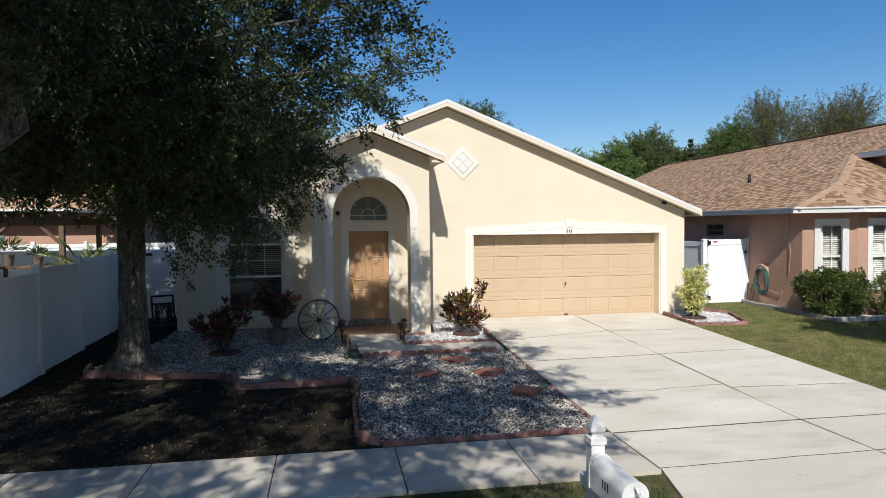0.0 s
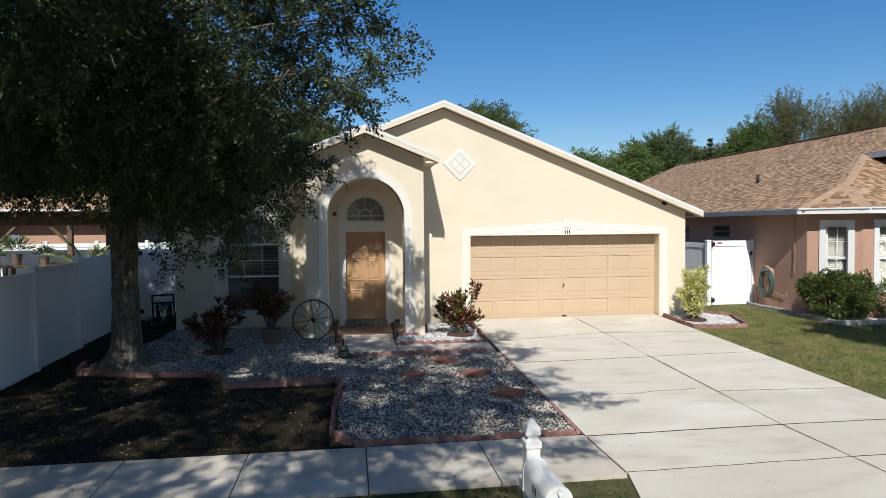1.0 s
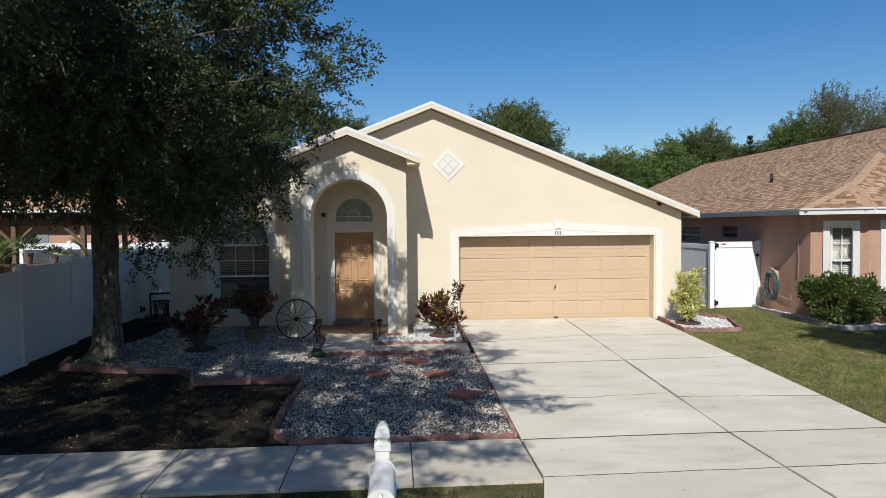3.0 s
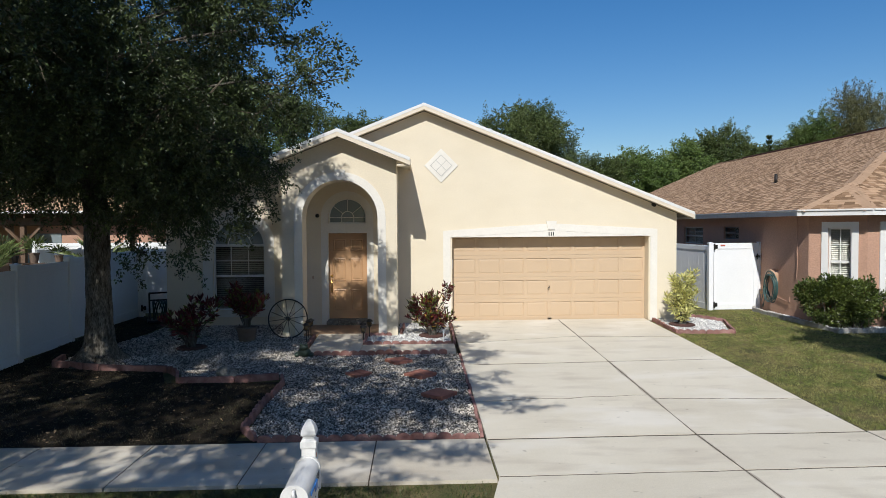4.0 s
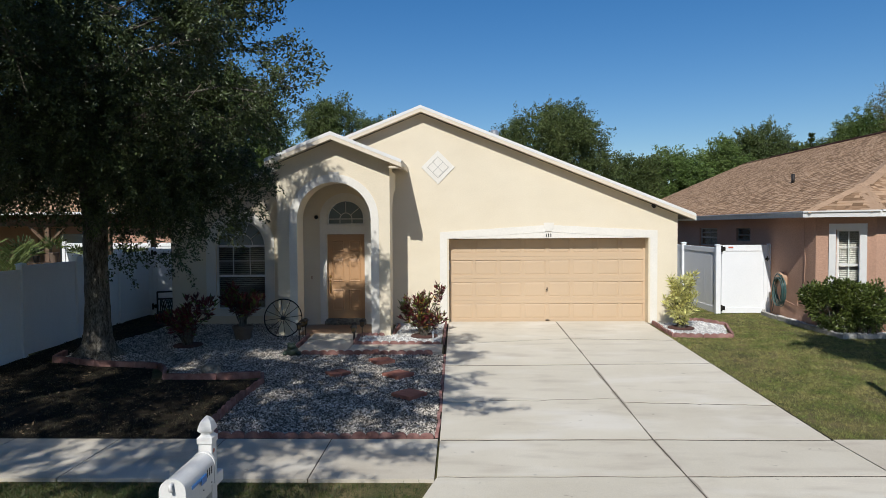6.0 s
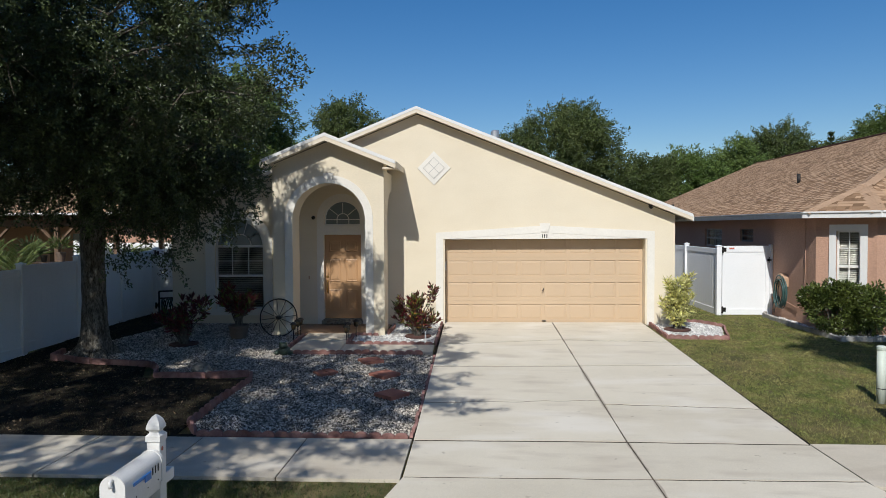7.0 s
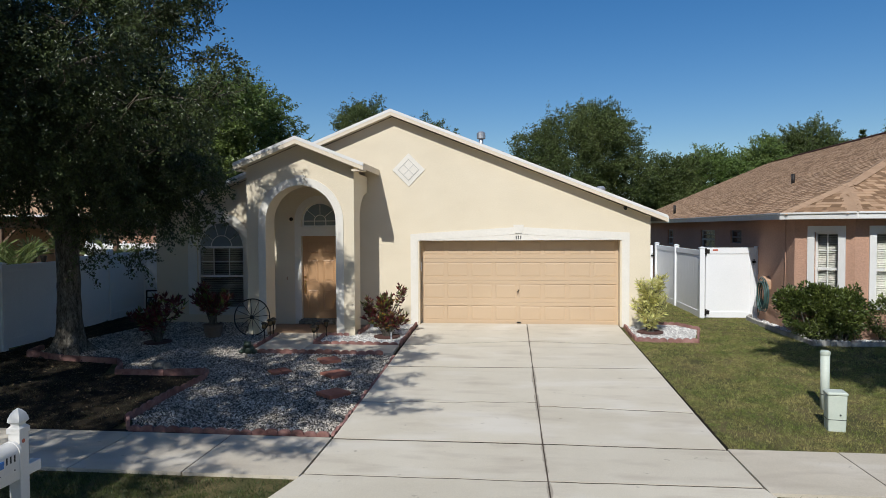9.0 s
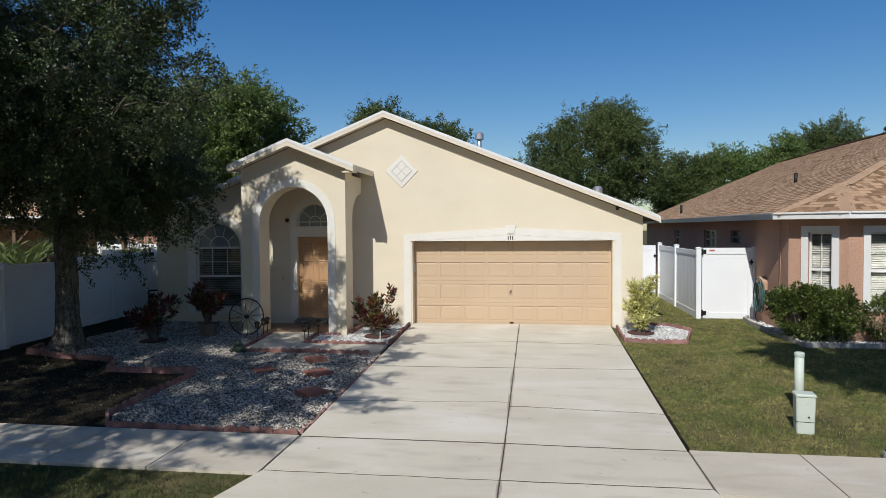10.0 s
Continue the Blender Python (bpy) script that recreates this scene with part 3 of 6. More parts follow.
part("arch_keystone", solid([(PC - 0.075, 3.415), (PC + 0.09, 3.415), (PC + 0.13, 3.65), (PC - 0.11, 3.65)], [], (PY0 - 0.036, PY0 - 0.02)), TRIM, house)
for x0 in (PX0, PX1 - 0.2):
    beam = [(PY1 + 0.002, 3.70), (PY1 + 0.002, 2.62)] + [(PY1 + 0.85 * (1 - math.cos(math.pi / 2 * i / 10)), 2.62 + 0.68 * math.sin(math.pi / 2 * i / 10)) for i in range(1, 11)] + [(-0.002, 3.70)]
    part("side_arch", solid(beam, [], (x0, x0 + 0.2), "x"), CREAM, house)
part("porch_ceiling", box(PX0 + 0.201, PX1 - 0.201, PY1, -0.002, 3.5, 3.55), CREAM, house)
for edge in (-4.05, -1.02):
    part("porch_roof", roof_side(edge, PC, PR_Z, -1.72, -0.002, thick=0.09), GREYROOF, house)
    part("porch_rake_board", rake(edge, PC, PR_Z, -1.723, high=0.16), FASCIA, house)
    part("porch_drip_edge", rake(edge, PC, PR_Z + 0.012, -1.7585, high=0.075, deep=0.006), WHITE, house)
    part("porch_soffit", roof_side(edge, PC, PR_Z - 0.092, -1.72, PY0, thick=0.02), CREAM, house)
    z = PR_Z - PITCH * abs(edge - PC)
    inner = PX0 if edge < PC else PX1
    part("side_soffit", solid([(edge, z - 0.092), (inner, porch_z(inner) - 0.092), (inner, porch_z(inner) - 0.115), (edge, z - 0.115)], [], (PY0, -0.002)), CREAM, house)
    part("porch_eave_board", box(edge - 0.015, edge + 0.015, -1.72, -0.002, z - 0.12, z + 0.012), FASCIA, house)
    part("eave_return", box(min(edge, inner) + 0.016, max(edge, inner) - 0.002, -1.715, PY0 - 0.004, z - 0.155, z - 0.118), FASCIA, house)

# front door with surround and half-round light above
ring_out = [(-3.21, 0.0), (-3.21, 2.62)] + arc(-2.575, 2.62, 0.635, 0.63, 180, 0, 24)[1:-1] + [(-1.94, 2.62), (-1.94, 0.0), (-2.1, 0.0), (-2.1, 2.23), (-3.04, 2.23), (-3.04, 0.0)]
part("entry_trim", solid(ring_out, [transom_hole], (-0.02, -0.002)), TRIM, house)
front_door = part("front_door", box(-3.04, -2.1, 0.10, 0.14, 0.13, 2.225), DOOR, house, "brown six-panel front door")
for cx in (-2.78, -2.36):
    for z0, z1 in ((0.33, 0.85), (1.05, 1.62), (1.80, 2.08)):
        bm = bmesh.new()
        rings = []
        for inset, y in ((0.0, 0.099), (0.02, 0.088), (0.035, 0.0985), (0.075, 0.091)):
            rings.append([bm.verts.new((x, y, z)) for x, z in ((cx - 0.15 + inset, z0 + inset), (cx + 0.15 - inset, z0 + inset), (cx + 0.15 - inset, z1 - inset), (cx - 0.15 + inset, z1 - inset))])
        for p, q in zip(rings, rings[1:]):
            for j in range(4):
                bm.faces.new((p[j], p[j - 1], q[j - 1], q[j]))
        bm.faces.new(rings[-1])
        part("panel", bm, DOOR, front_door)
part("deadbolt", turned([(0.03, 0), (0.03, 0.015), (0.018, 0.03)], 14), BRASS, front_door, "round brass deadbolt").matrix_basis = pose(-2.975, 0.1, 1.18, 90)
part("lever", tube([(-2.975, 0.1, 1.08), (-2.975, 0.05, 1.06), (-2.97, 0.045, 0.93), (-2.975, 0.05, 0.80), (-2.975, 0.1, 0.78)], [0.02, 0.014, 0.013, 0.014, 0.022], 8), BRASS, front_door, "brass grip handle", True)
part("threshold", box(-3.06, -2.08, -0.06, 0.18, 0.09, 0.125, 0.006), STONE, house)
for k in range(7):
    part("step_brick", box(-3.09 + 0.147 * k, -2.95 + 0.147 * k, -0.12, 0.1, 0.0, 0.088, 0.006), STONE, house)
transom = part("transom_window", solid(transom_hole, [], (0.10, 0.106)), FROST, house, "half-round window over the door")
bars = [solid(transom_hole, [[(x * 0.93 - 2.57 * 0.07 * -1 - 2.57 * 0.14, 2.47 + 0.03 + (z - 2.47) * 0.93) for x, z in transom_hole]], (0.06, 0.098))]
part("frame", bars[0], WHITE, transom)
part("sash_bar", box(-3.0, -2.14, 0.07, 0.097, 2.60, 2.622), WHITE, transom)
part("sash_bar", solid(arc(-2.57, 2.611, 0.16, 0.16, 0, 180, 10) + arc(-2.57, 2.611, 0.142, 0.142, 180, 0, 10), [], (0.07, 0.097)), WHITE, transom)
for a in (40, 90, 140):
    c, s = math.cos(radians(a)), math.sin(radians(a))
    part("sash_bar", tube([(-2.57 + 0.15 * c, 0.08, 2.611 + 0.15 * s), (-2.57 + 0.43 * c, 0.08, 2.611 + 0.42 * s)], 0.009, 6), WHITE, transom)
for x in (-2.72, -2.42):
    part("sash_bar", box(x - 0.008, x + 0.008, 0.07, 0.097, 2.48, 2.60), WHITE, transom)
part("entry_dark", box(-3.3, -1.8, 0.5, 0.55, 0, 3.4), DARK, house)
part("porch_camera", turned([(0.045, 0), (0.05, 0.03), (0.04, 0.06), (0.02, 0.08)], 12), BLACK, house, "small black camera by the door").matrix_basis = pose(-3.29, -0.002, 2.66, 90)
part("doorbell", box(-3.43, -3.40, -0.02, -0.002, 1.12, 1.2, 0.004), PLASTIC_BEIGE, house)

# the arched window
trim_out = [(WX0 - 0.24, 0.21), (WX1 + 0.22, 0.21), (WX1 + 0.22, WS)] + arc(WC, WS, WR + 0.23, 0.89, 0, 180, 24)[1:-1] + [(WX0 - 0.24, WS)]
part("window_trim", solid(trim_out, [window_hole], (-0.02, -0.002)), TRIM, house)
part("window_keystone", solid([(WC - 0.07, 2.60), (WC + 0.07, 2.60), (WC + 0.11, 2.90), (WC - 0.11, 2.90)], [], (-0.036, -0.022)), TRIM, house)
win = part("window_1", solid(window_hole, [[(WC + (x - WC) * 0.93, 1.2 + (z - 1.2) * 0.955) for x, z in window_hole]], (0.06, 0.11)), WHITE, house, "arched window with white frame and half-closed blinds")
part("pane", solid([(WX0 + 0.01, WZ0 + 0.01), (WX1 - 0.01, WZ0 + 0.01), (WX1 - 0.01, WS), (WX0 + 0.01, WS)], [], (0.09, 0.095)), GLASS, win).visible_shadow = False
part("pane", solid([(WX0 + 0.01, WS + 0.002)] + arc(WC, WS, WR - 0.01, 0.67, 180, 0, 20)[1:-1] + [(WX1 - 0.01, WS + 0.002)], [], (0.09, 0.095)), FROST, win, "grey fanlight pane")
part("meeting_rail", box(WX0 + 0.03, WX1 - 0.03, 0.05, 0.088, 1.18, 1.235, 0.005), WHITE, win)
part("head_rail", box(WX0 + 0.03, WX1 - 0.03, 0.05, 0.088, WS - 0.03, WS + 0.03, 0.005), WHITE, win)
for k in (1, 2):
    x = WX0 + (WX1 - WX0) * k / 3
    part("sash_bar", box(x - 0.009, x + 0.009, 0.07, 0.088, 1.235, WS - 0.03), WHITE, win)
part("sash_bar", box(WX0 + 0.03, WX1 - 0.03, 0.07, 0.088, 1.57, 1.588), WHITE, win)
part("sash_bar", solid(arc(WC, WS, 0.29, 0.31, 0, 180, 12) + arc(WC, WS, 0.272, 0.292, 180, 0, 12), [], (0.07, 0.088)), WHITE, win)
for a in (36, 72, 108, 144):
    c, s = math.cos(radians(a)), math.sin(radians(a))
    part("sash_bar", tube([(WC + 0.28 * c, 0.08, WS + 0.3 * s), (WC + 0.6 * c, 0.08, WS + 0.65 * s)], 0.009, 6), WHITE, win)
part("room_behind", box(WX0 - 0.3, WX1 + 0.3, 0.9, 0.95, 0.1, 2.8), DARK, house)
slat = mesh_of("slat", box(WX0 + 0.02, WX1 - 0.02, -0.022, 0.022, -0.0015, 0.0015), BLIND)
for k in range(33):
    part("slat", slat, None, win).matrix_basis = pose(0, 0.15, WZ0 + 0.05 + 0.047 * k, 46)

# roof pipes
def roof_pipe(x, y, high, r, cap):
    z = roof_z(x) - 0.02
    pipe = thing("roof_pipe", (x, y, z), "galvanised flue pipe with a cap on the roof", "roof pipe", "roof pipes")
    part("pipe", tube([(0, 0, 0), (0, 0, high)], r, 14), STEEL, pipe, smooth=True)
    part("cap", turned([(r * 1.1, high * cap), (r * 1.9, high * cap + 0.02), (r * 1.9, high - 0.02), (r * 1.2, high + 0.03)], 16), STEEL, pipe)


roof_pipe(1.35, 4.0, 0.84, 0.07, 0.76)
roof_pipe(4.82, 3.0, 0.46, 0.07, 0.6)

# porch floor, walk and step
part("porch_floor", box(PX0 + 0.05, PX1 - 0.05, -1.36, -0.002, -0.2, -0.012), BROWNTILE, house)

# ---- pavement, drive and walk: separate slabs with open joints ----
drive = thing("driveway", (0, 0, 0), "pale concrete driveway in cracked slabs", "driveway", kind="structure")


def slab(edges, parent, material, lift=0.02, thick=0.1, name="slab"):
    """A slab from its rim (pairs), lying on the sloping ground."""
    bm = bmesh.new()
    top = [bm.verts.new((x, y, ground_z(y) + lift)) for x, y in edges]
    low = [bm.verts.new((x, y, ground_z(y) + lift - thick)) for x, y in edges]
    bm.faces.new(top)
    for i in range(len(edges)):
        bm.faces.new((top[i], top[i - 1], low[i - 1], low[i]))
    bmesh.ops.triangulate(bm, faces=[f for f in bm.faces if len(f.verts) > 4])
    return part(name, bm, material, parent)


def seam(x0, x1, y, wild, seed, n=14):
    """A joint or crack across the drive: straight, or wandering by wild metres."""
    rng = random.Random(seed)
    step, out = 0.0, []
    for i in range(n + 1):
        step = step * 0.75 + rng.uniform(-1, 1) * wild
        out.append((x0 + (x1 - x0) * i / n, y + step))
    return out


bm = bmesh.new()
for y0, y1 in ((-12.2, -7.75), (-7.75, 0.1)):
    bm.faces.new([bm.verts.new((x, y, ground_z(y) + 0.016)) for x, y in ((-0.02, y0), (4.84, y0), (4.84, y1), (-0.02, y1))])
part("joint_filling", bm, JOINT, drive)
cols = [(-0.03, 2.640), (2.656, 4.85)]
# seams: y at the left and right end of each column, how far the line wanders, and how wide it gapes
SEAMS = [((-12.25, -12.25, -12.25, -12.25), 0, 0.0), ((-10.5, -10.5, -10.5, -10.5), 0.004, 0.03), ((-9.10, -9.07, -9.07, -9.04), 0.005, 0.034), ((-7.88, -7.86, -7.86, -7.89), 0.004, 0.048),
    ((-6.30, -6.17, -6.34, -6.47), 0.022, 0.036), ((-4.17, -4.09, -4.08, -4.02), 0.003, 0.05), ((-2.36, -1.84, -1.84, -2.02), 0.02, 0.052), ((0.2, 0.2, 0.2, 0.2), 0, 0.0)]
for c, (x0, x1) in enumerate(cols):
    lines = []
    for r, (ends, wild, gape) in enumerate(SEAMS):
        line = seam(x0, x1, 0.0, wild, 10 * c + r, 26)
        lines.append([(x, y + ends[2 * c] + (ends[2 * c + 1] - ends[2 * c]) * k / 26) for k, (x, y) in enumerate(line)])
    for r, (a, b) in enumerate(zip(lines, lines[1:])):
        rim = list(a) + [(x, y - SEAMS[r + 1][2]) for x, y in b[::-1]]
        if r < 2:
            rim = [(x - 0.25 * (-9.2 - y) * (1 if c == 0 and x < 0.3 else 0) + 0.25 * (-9.2 - y) * (1 if c == 1 and x > 4.6 else 0), y) if y < -9.3 else (x, y) for x, y in rim]
        slab(rim, drive, CONCRETE, lift=0.02 + 0.002 * ((r + c) % 2))

pavement = thing("pavement", (0, 0, 0), "grey concrete pavement in square slabs along the street", "pavement", kind="structure")
left_edges = [-0.05 - 1.36 * k for k in range(12)]
right_edges = [4.87 + 1.27 * k for k in range(10)]
for x0, x1 in ((left_edges[-1], -0.06), (4.88, right_edges[-1])):
    bm = bmesh.new()
    bm.faces.new([bm.verts.new((x, y, ground_z(y) + 0.012)) for x, y in ((x0, -9.17), (x1, -9.17), (x1, -7.88), (x0, -7.88))])
    part("joint_filling", bm, JOINT, pavement)
for a, b in list(zip(left_edges[1:], left_edges)) + list(zip(right_edges, right_edges[1:])):
    slab([(a + 0.008, -9.18), (b - 0.008, -9.18), (b - 0.008, -7.87), (a + 0.008, -7.87)], pavement, WALK)

walkway = thing("walkway", (0, 0, 0), "concrete garden walk from the drive to the porch", "walkway", kind="structure")
slab([(-1.43, -3.16), (-0.12, -3.16), (-0.12, -2.46), (-1.43, -2.46)], walkway, WALK, 0.03)
slab([(-2.02, -3.16), (-1.445, -3.16), (-1.445, -2.46), (-2.02, -2.46)], walkway, WALK, 0.03)
slab([(-3.08, -3.16), (-2.035, -3.16), (-2.035, -2.0), (-3.08, -2.0)], walkway, WALK, 0.03)
slab([(-3.08, -1.985), (-2.035, -1.985), (-2.035, -1.37), (-3.08, -1.37)], walkway, WALK, 0.042)

# ---- the neighbour's house ----
NX, NE = 8.72, 8.35
neighbour = thing("neighbour_house", (0, 0, 0), "salmon stucco house with a brown shingled hip roof", "house")
NB = 18.3
CH = [(NX, NB), (NX, -0.40), (9.62, -1.22), (16.0, -1.22)]
NZ = 2.62


def wall_run(p, q, holes, name="wall", thick=0.2):
    """A wall from p to q on plan, seen from its right side; holes are (along from, along to, z from, z to)."""
    length = math.dist(p, q)
    rings = [[(a, c), (b, c), (b, d), (a, d)] for a, b, c, d in holes]
    ob = part(name, solid([(0, -0.3), (length, -0.3), (length, NZ), (0, NZ)], rings, (0, thick)), SALMON, neighbour)
    ob.matrix_basis = pose(p[0], p[1], 0, 0, 0, math.degrees(math.atan2(q[1] - p[1], q[0] - p[0])))
    return ob


side_holes = [(NB - 11.7, NB - 10.75, 1.7, 2.31), (NB - 7.0, NB - 5.45, 1.72, 2.31), (NB - 4.0, NB - 3.05, 1.93, 2.31)]
wall_run(CH[0], CH[1], side_holes, "side_wall")
wall_run(CH[1], CH[2], [(0.42, 0.90, 0.75, 2.28)], "bay_wall")
wall_run(CH[2], CH[3], [(0.42, 1.35, 0.75, 2.28)], "front_wall")


def nb_window(p, q, a, b, c, d, trim=0.14, slats=True, grid=(1, 2), WHITE=WHITE):
    """A sash window with surround, blinds and panes, at a to b along the wall from p to q, from c to d in height."""
    w = part("window", box(a, b, 0.10, 0.14, c, c + 0.03), WHITE, neighbour, "white sash window with pale blinds")
    w.matrix_basis = pose(p[0], p[1], 0, 0, 0, math.degrees(math.atan2(q[1] - p[1], q[0] - p[0])))
    if trim:
        part("surround", solid([(a - trim, c - trim), (b + trim, c - trim), (b + trim, d + trim), (a - trim, d + trim)], [[(a, c), (b, c), (b, d), (a, d)]], (-0.035, -0.002)), WHITE, w)
    part("frame", solid([(a, c), (b, c), (b, d), (a, d)], [[(a + 0.04, c + 0.04), (b - 0.04, c + 0.04), (b - 0.04, d - 0.04), (a + 0.04, d - 0.04)]], (0.06, 0.10)), WHITE, w)
    mid = c + (d - c) * 0.47
    part("meeting_rail", box(a + 0.04, b - 0.04, 0.055, 0.09, mid - 0.025, mid + 0.025), WHITE, w)
    part("pane", box(a + 0.03, b - 0.03, 0.10, 0.105, c + 0.03, d - 0.03), GLASS, w).visible_shadow = False
    for k in range(1, grid[0] + 1):
        x = a + (b - a) * k / (grid[0] + 1)
        part("sash_bar", box(x - 0.009, x + 0.009, 0.075, 0.095, c + 0.04, d - 0.04), WHITE, w)
    z = mid + (d - mid) * 0.5
    if slats:
        part("sash_bar", box(a + 0.04, b - 0.04, 0.075, 0.095, z - 0.009, z + 0.009), WHITE, w)
        blade = mesh_of("slat", box(a + 0.02, b - 0.02, -0.024, 0.024, -0.0015, 0.0015), BLIND)
        for k in range(int((d - c) / 0.05)):
            part("slat", blade, None, w).matrix_basis = pose(0, 0.16, c + 0.03 + 0.05 * k, 58)
    part("room_behind", box(a - 0.1, b + 0.1, 0.45, 0.48, c - 0.1, d + 0.1), DARK, w)


nb_window(CH[1], CH[2], 0.42, 0.90, 0.75, 2.28)
nb_window(CH[2], CH[3], 0.42, 1.35, 0.75, 2.28)
for k, (a, b, c, d) in enumerate(side_holes):
    nb_window(CH[0], CH[1], a, b, c, d, trim=0, slats=k < 2, grid=(1 if k < 2 else 0, 2), WHITE=BLIND if k < 2 else GREYROOF)
part("gable_filler", box(NX + 0.3, 16, 0, 18, 2.5, 2.6), SALMON, neighbour)

# eaves: fascia boards and soffit along the plan, with an overhang
EAVE = [(NE, 18.6), (NE, -0.55), (9.47, -1.60), (16.5, -1.60)]
EZ = 2.70
for p, q in zip(EAVE, EAVE[1:]):
    ang = math.degrees(math.atan2(q[1] - p[1], q[0] - p[0]))
    ob = part("fascia", box(-0.012, math.dist(p, q) + 0.012, -0.03, 0.0, -0.13, 0.015), WHITE if p[0] > NE or q[1] < -1 else STEEL, neighbour)
    ob.matrix_basis = pose(p[0], p[1], EZ, 0, 0, ang)
    part("gutter", box(0.0, math.dist(p, q), -0.06, -0.032, -0.02, 0.02, 0.006), WHITE if p[0] > NE or q[1] < -1 else STEEL, neighbour).matrix_basis = pose(p[0], p[1], EZ, 0, 0, ang)
part("soffit", solid([(NE + 0.01, 18.6), (NE + 0.01, -0.55), (9.47, -1.59), (16.5, -1.59), (16.5, 2.0), (9.2, 2.0), (9.2, 18.6)], [], (EZ - 0.12, EZ - 0.1), "z"), SALMON, neighbour)

# roof slopes: left slope up to the ridge, bay hips in front
NR = (15.35, 5.66)
NP = (NR[1] - EZ) / (NR[0] - NE)


def roof_plate(name, ring):
    bm = bmesh.new()
    up = [bm.verts.new(p) for p in ring]
    lo = [bm.verts.new((p[0], p[1], p[2] - 0.06)) for p in ring]
    bm.faces.new(up)
    bm.faces.new(lo[::-1])
    for i in range(len(ring)):
        bm.faces.new((up[i], up[i - 1], lo[i - 1], lo[i]))
    return part(name, bm, SHINGLE, neighbour)


A, B, C, D = (NE, 18.6, EZ), (NE, -0.55, EZ), (9.47, -1.60, EZ), (16.5, -1.60, EZ)
HU = (12.38, 2.02, EZ + NP * 4.03)
FP = (HU[2] - EZ) / (HU[1] + 1.60)
HA = (9.95, NP * 1.60 / FP - 1.60, EZ + NP * 1.60)
FY = -2.6
left_ring = [A, B, HA, HU, (HU[0], FY, HU[2]), (NR[0], FY, NR[1]), (NR[0], 18.6, NR[1])]
bay_ring = [B, C, HA]
front_ring = [C, D, (16.5, HU[1], HU[2]), HU, HA]
left_slope = roof_plate("roof_side", left_ring)
roof_plate("roof_bay", bay_ring)
front_slope = roof_plate("roof_front", front_ring)
roof_plate("roof_far_side", [(NR[0], FY, NR[1]), (22.35, FY, EZ), (22.35, 18.6, EZ), (NR[0], 18.6, NR[1])])
part("east_wall", box(21.8, 22.0, -2.2, 18.3, -0.3, NZ), SALMON, neighbour)
part("rear_wall", solid([(8.9, -0.3), (22.0, -0.3), (22.0, EZ), (NR[0], NR[1] - 0.15), (8.9, EZ)], [], (18.1, 18.3)), SALMON, neighbour)
part("wing_side_wall", box(12.75, 12.95, FY + 0.4, HU[1], -0.3, HU[2]), SALMON, neighbour)
part("wing_front_wall", solid([(12.95, -0.3), (21.8, -0.3), (21.8, EZ), (NR[0], NR[1] - 0.15), (12.95, HU[2] - 0.1)], [], (FY + 0.4, FY + 0.6)), SALMON, neighbour)
part("upper_fascia", box(HU[0] - 0.03, HU[0], FY, HU[1] + 0.1, HU[2] - 0.15, HU[2] + 0.01), STEEL, neighbour)
part("upper_soffit", box(HU[0], 12.75, FY, HU[1], HU[2] - 0.15, HU[2] - 0.13), SALMON, neighbour)
part("ridge_vent", box(NR[0] - 0.12, NR[0] + 0.12, FY, 15.6, NR[1] - 0.03, NR[1] + 0.028, 0.008), RUBBER, neighbour, "dark ridge vent strip")
part("vent_pipe", tube([(10.75, 4.66, 3.6), (10.75, 4.66, 4.0)], 0.05, 12), BLACK, neighbour, smooth=True)
part("vent_pipe", tube([(8.95, 11.5, 2.9), (8.95, 11.5, 3.3)], 0.05, 12), BLACK, neighbour, smooth=True)

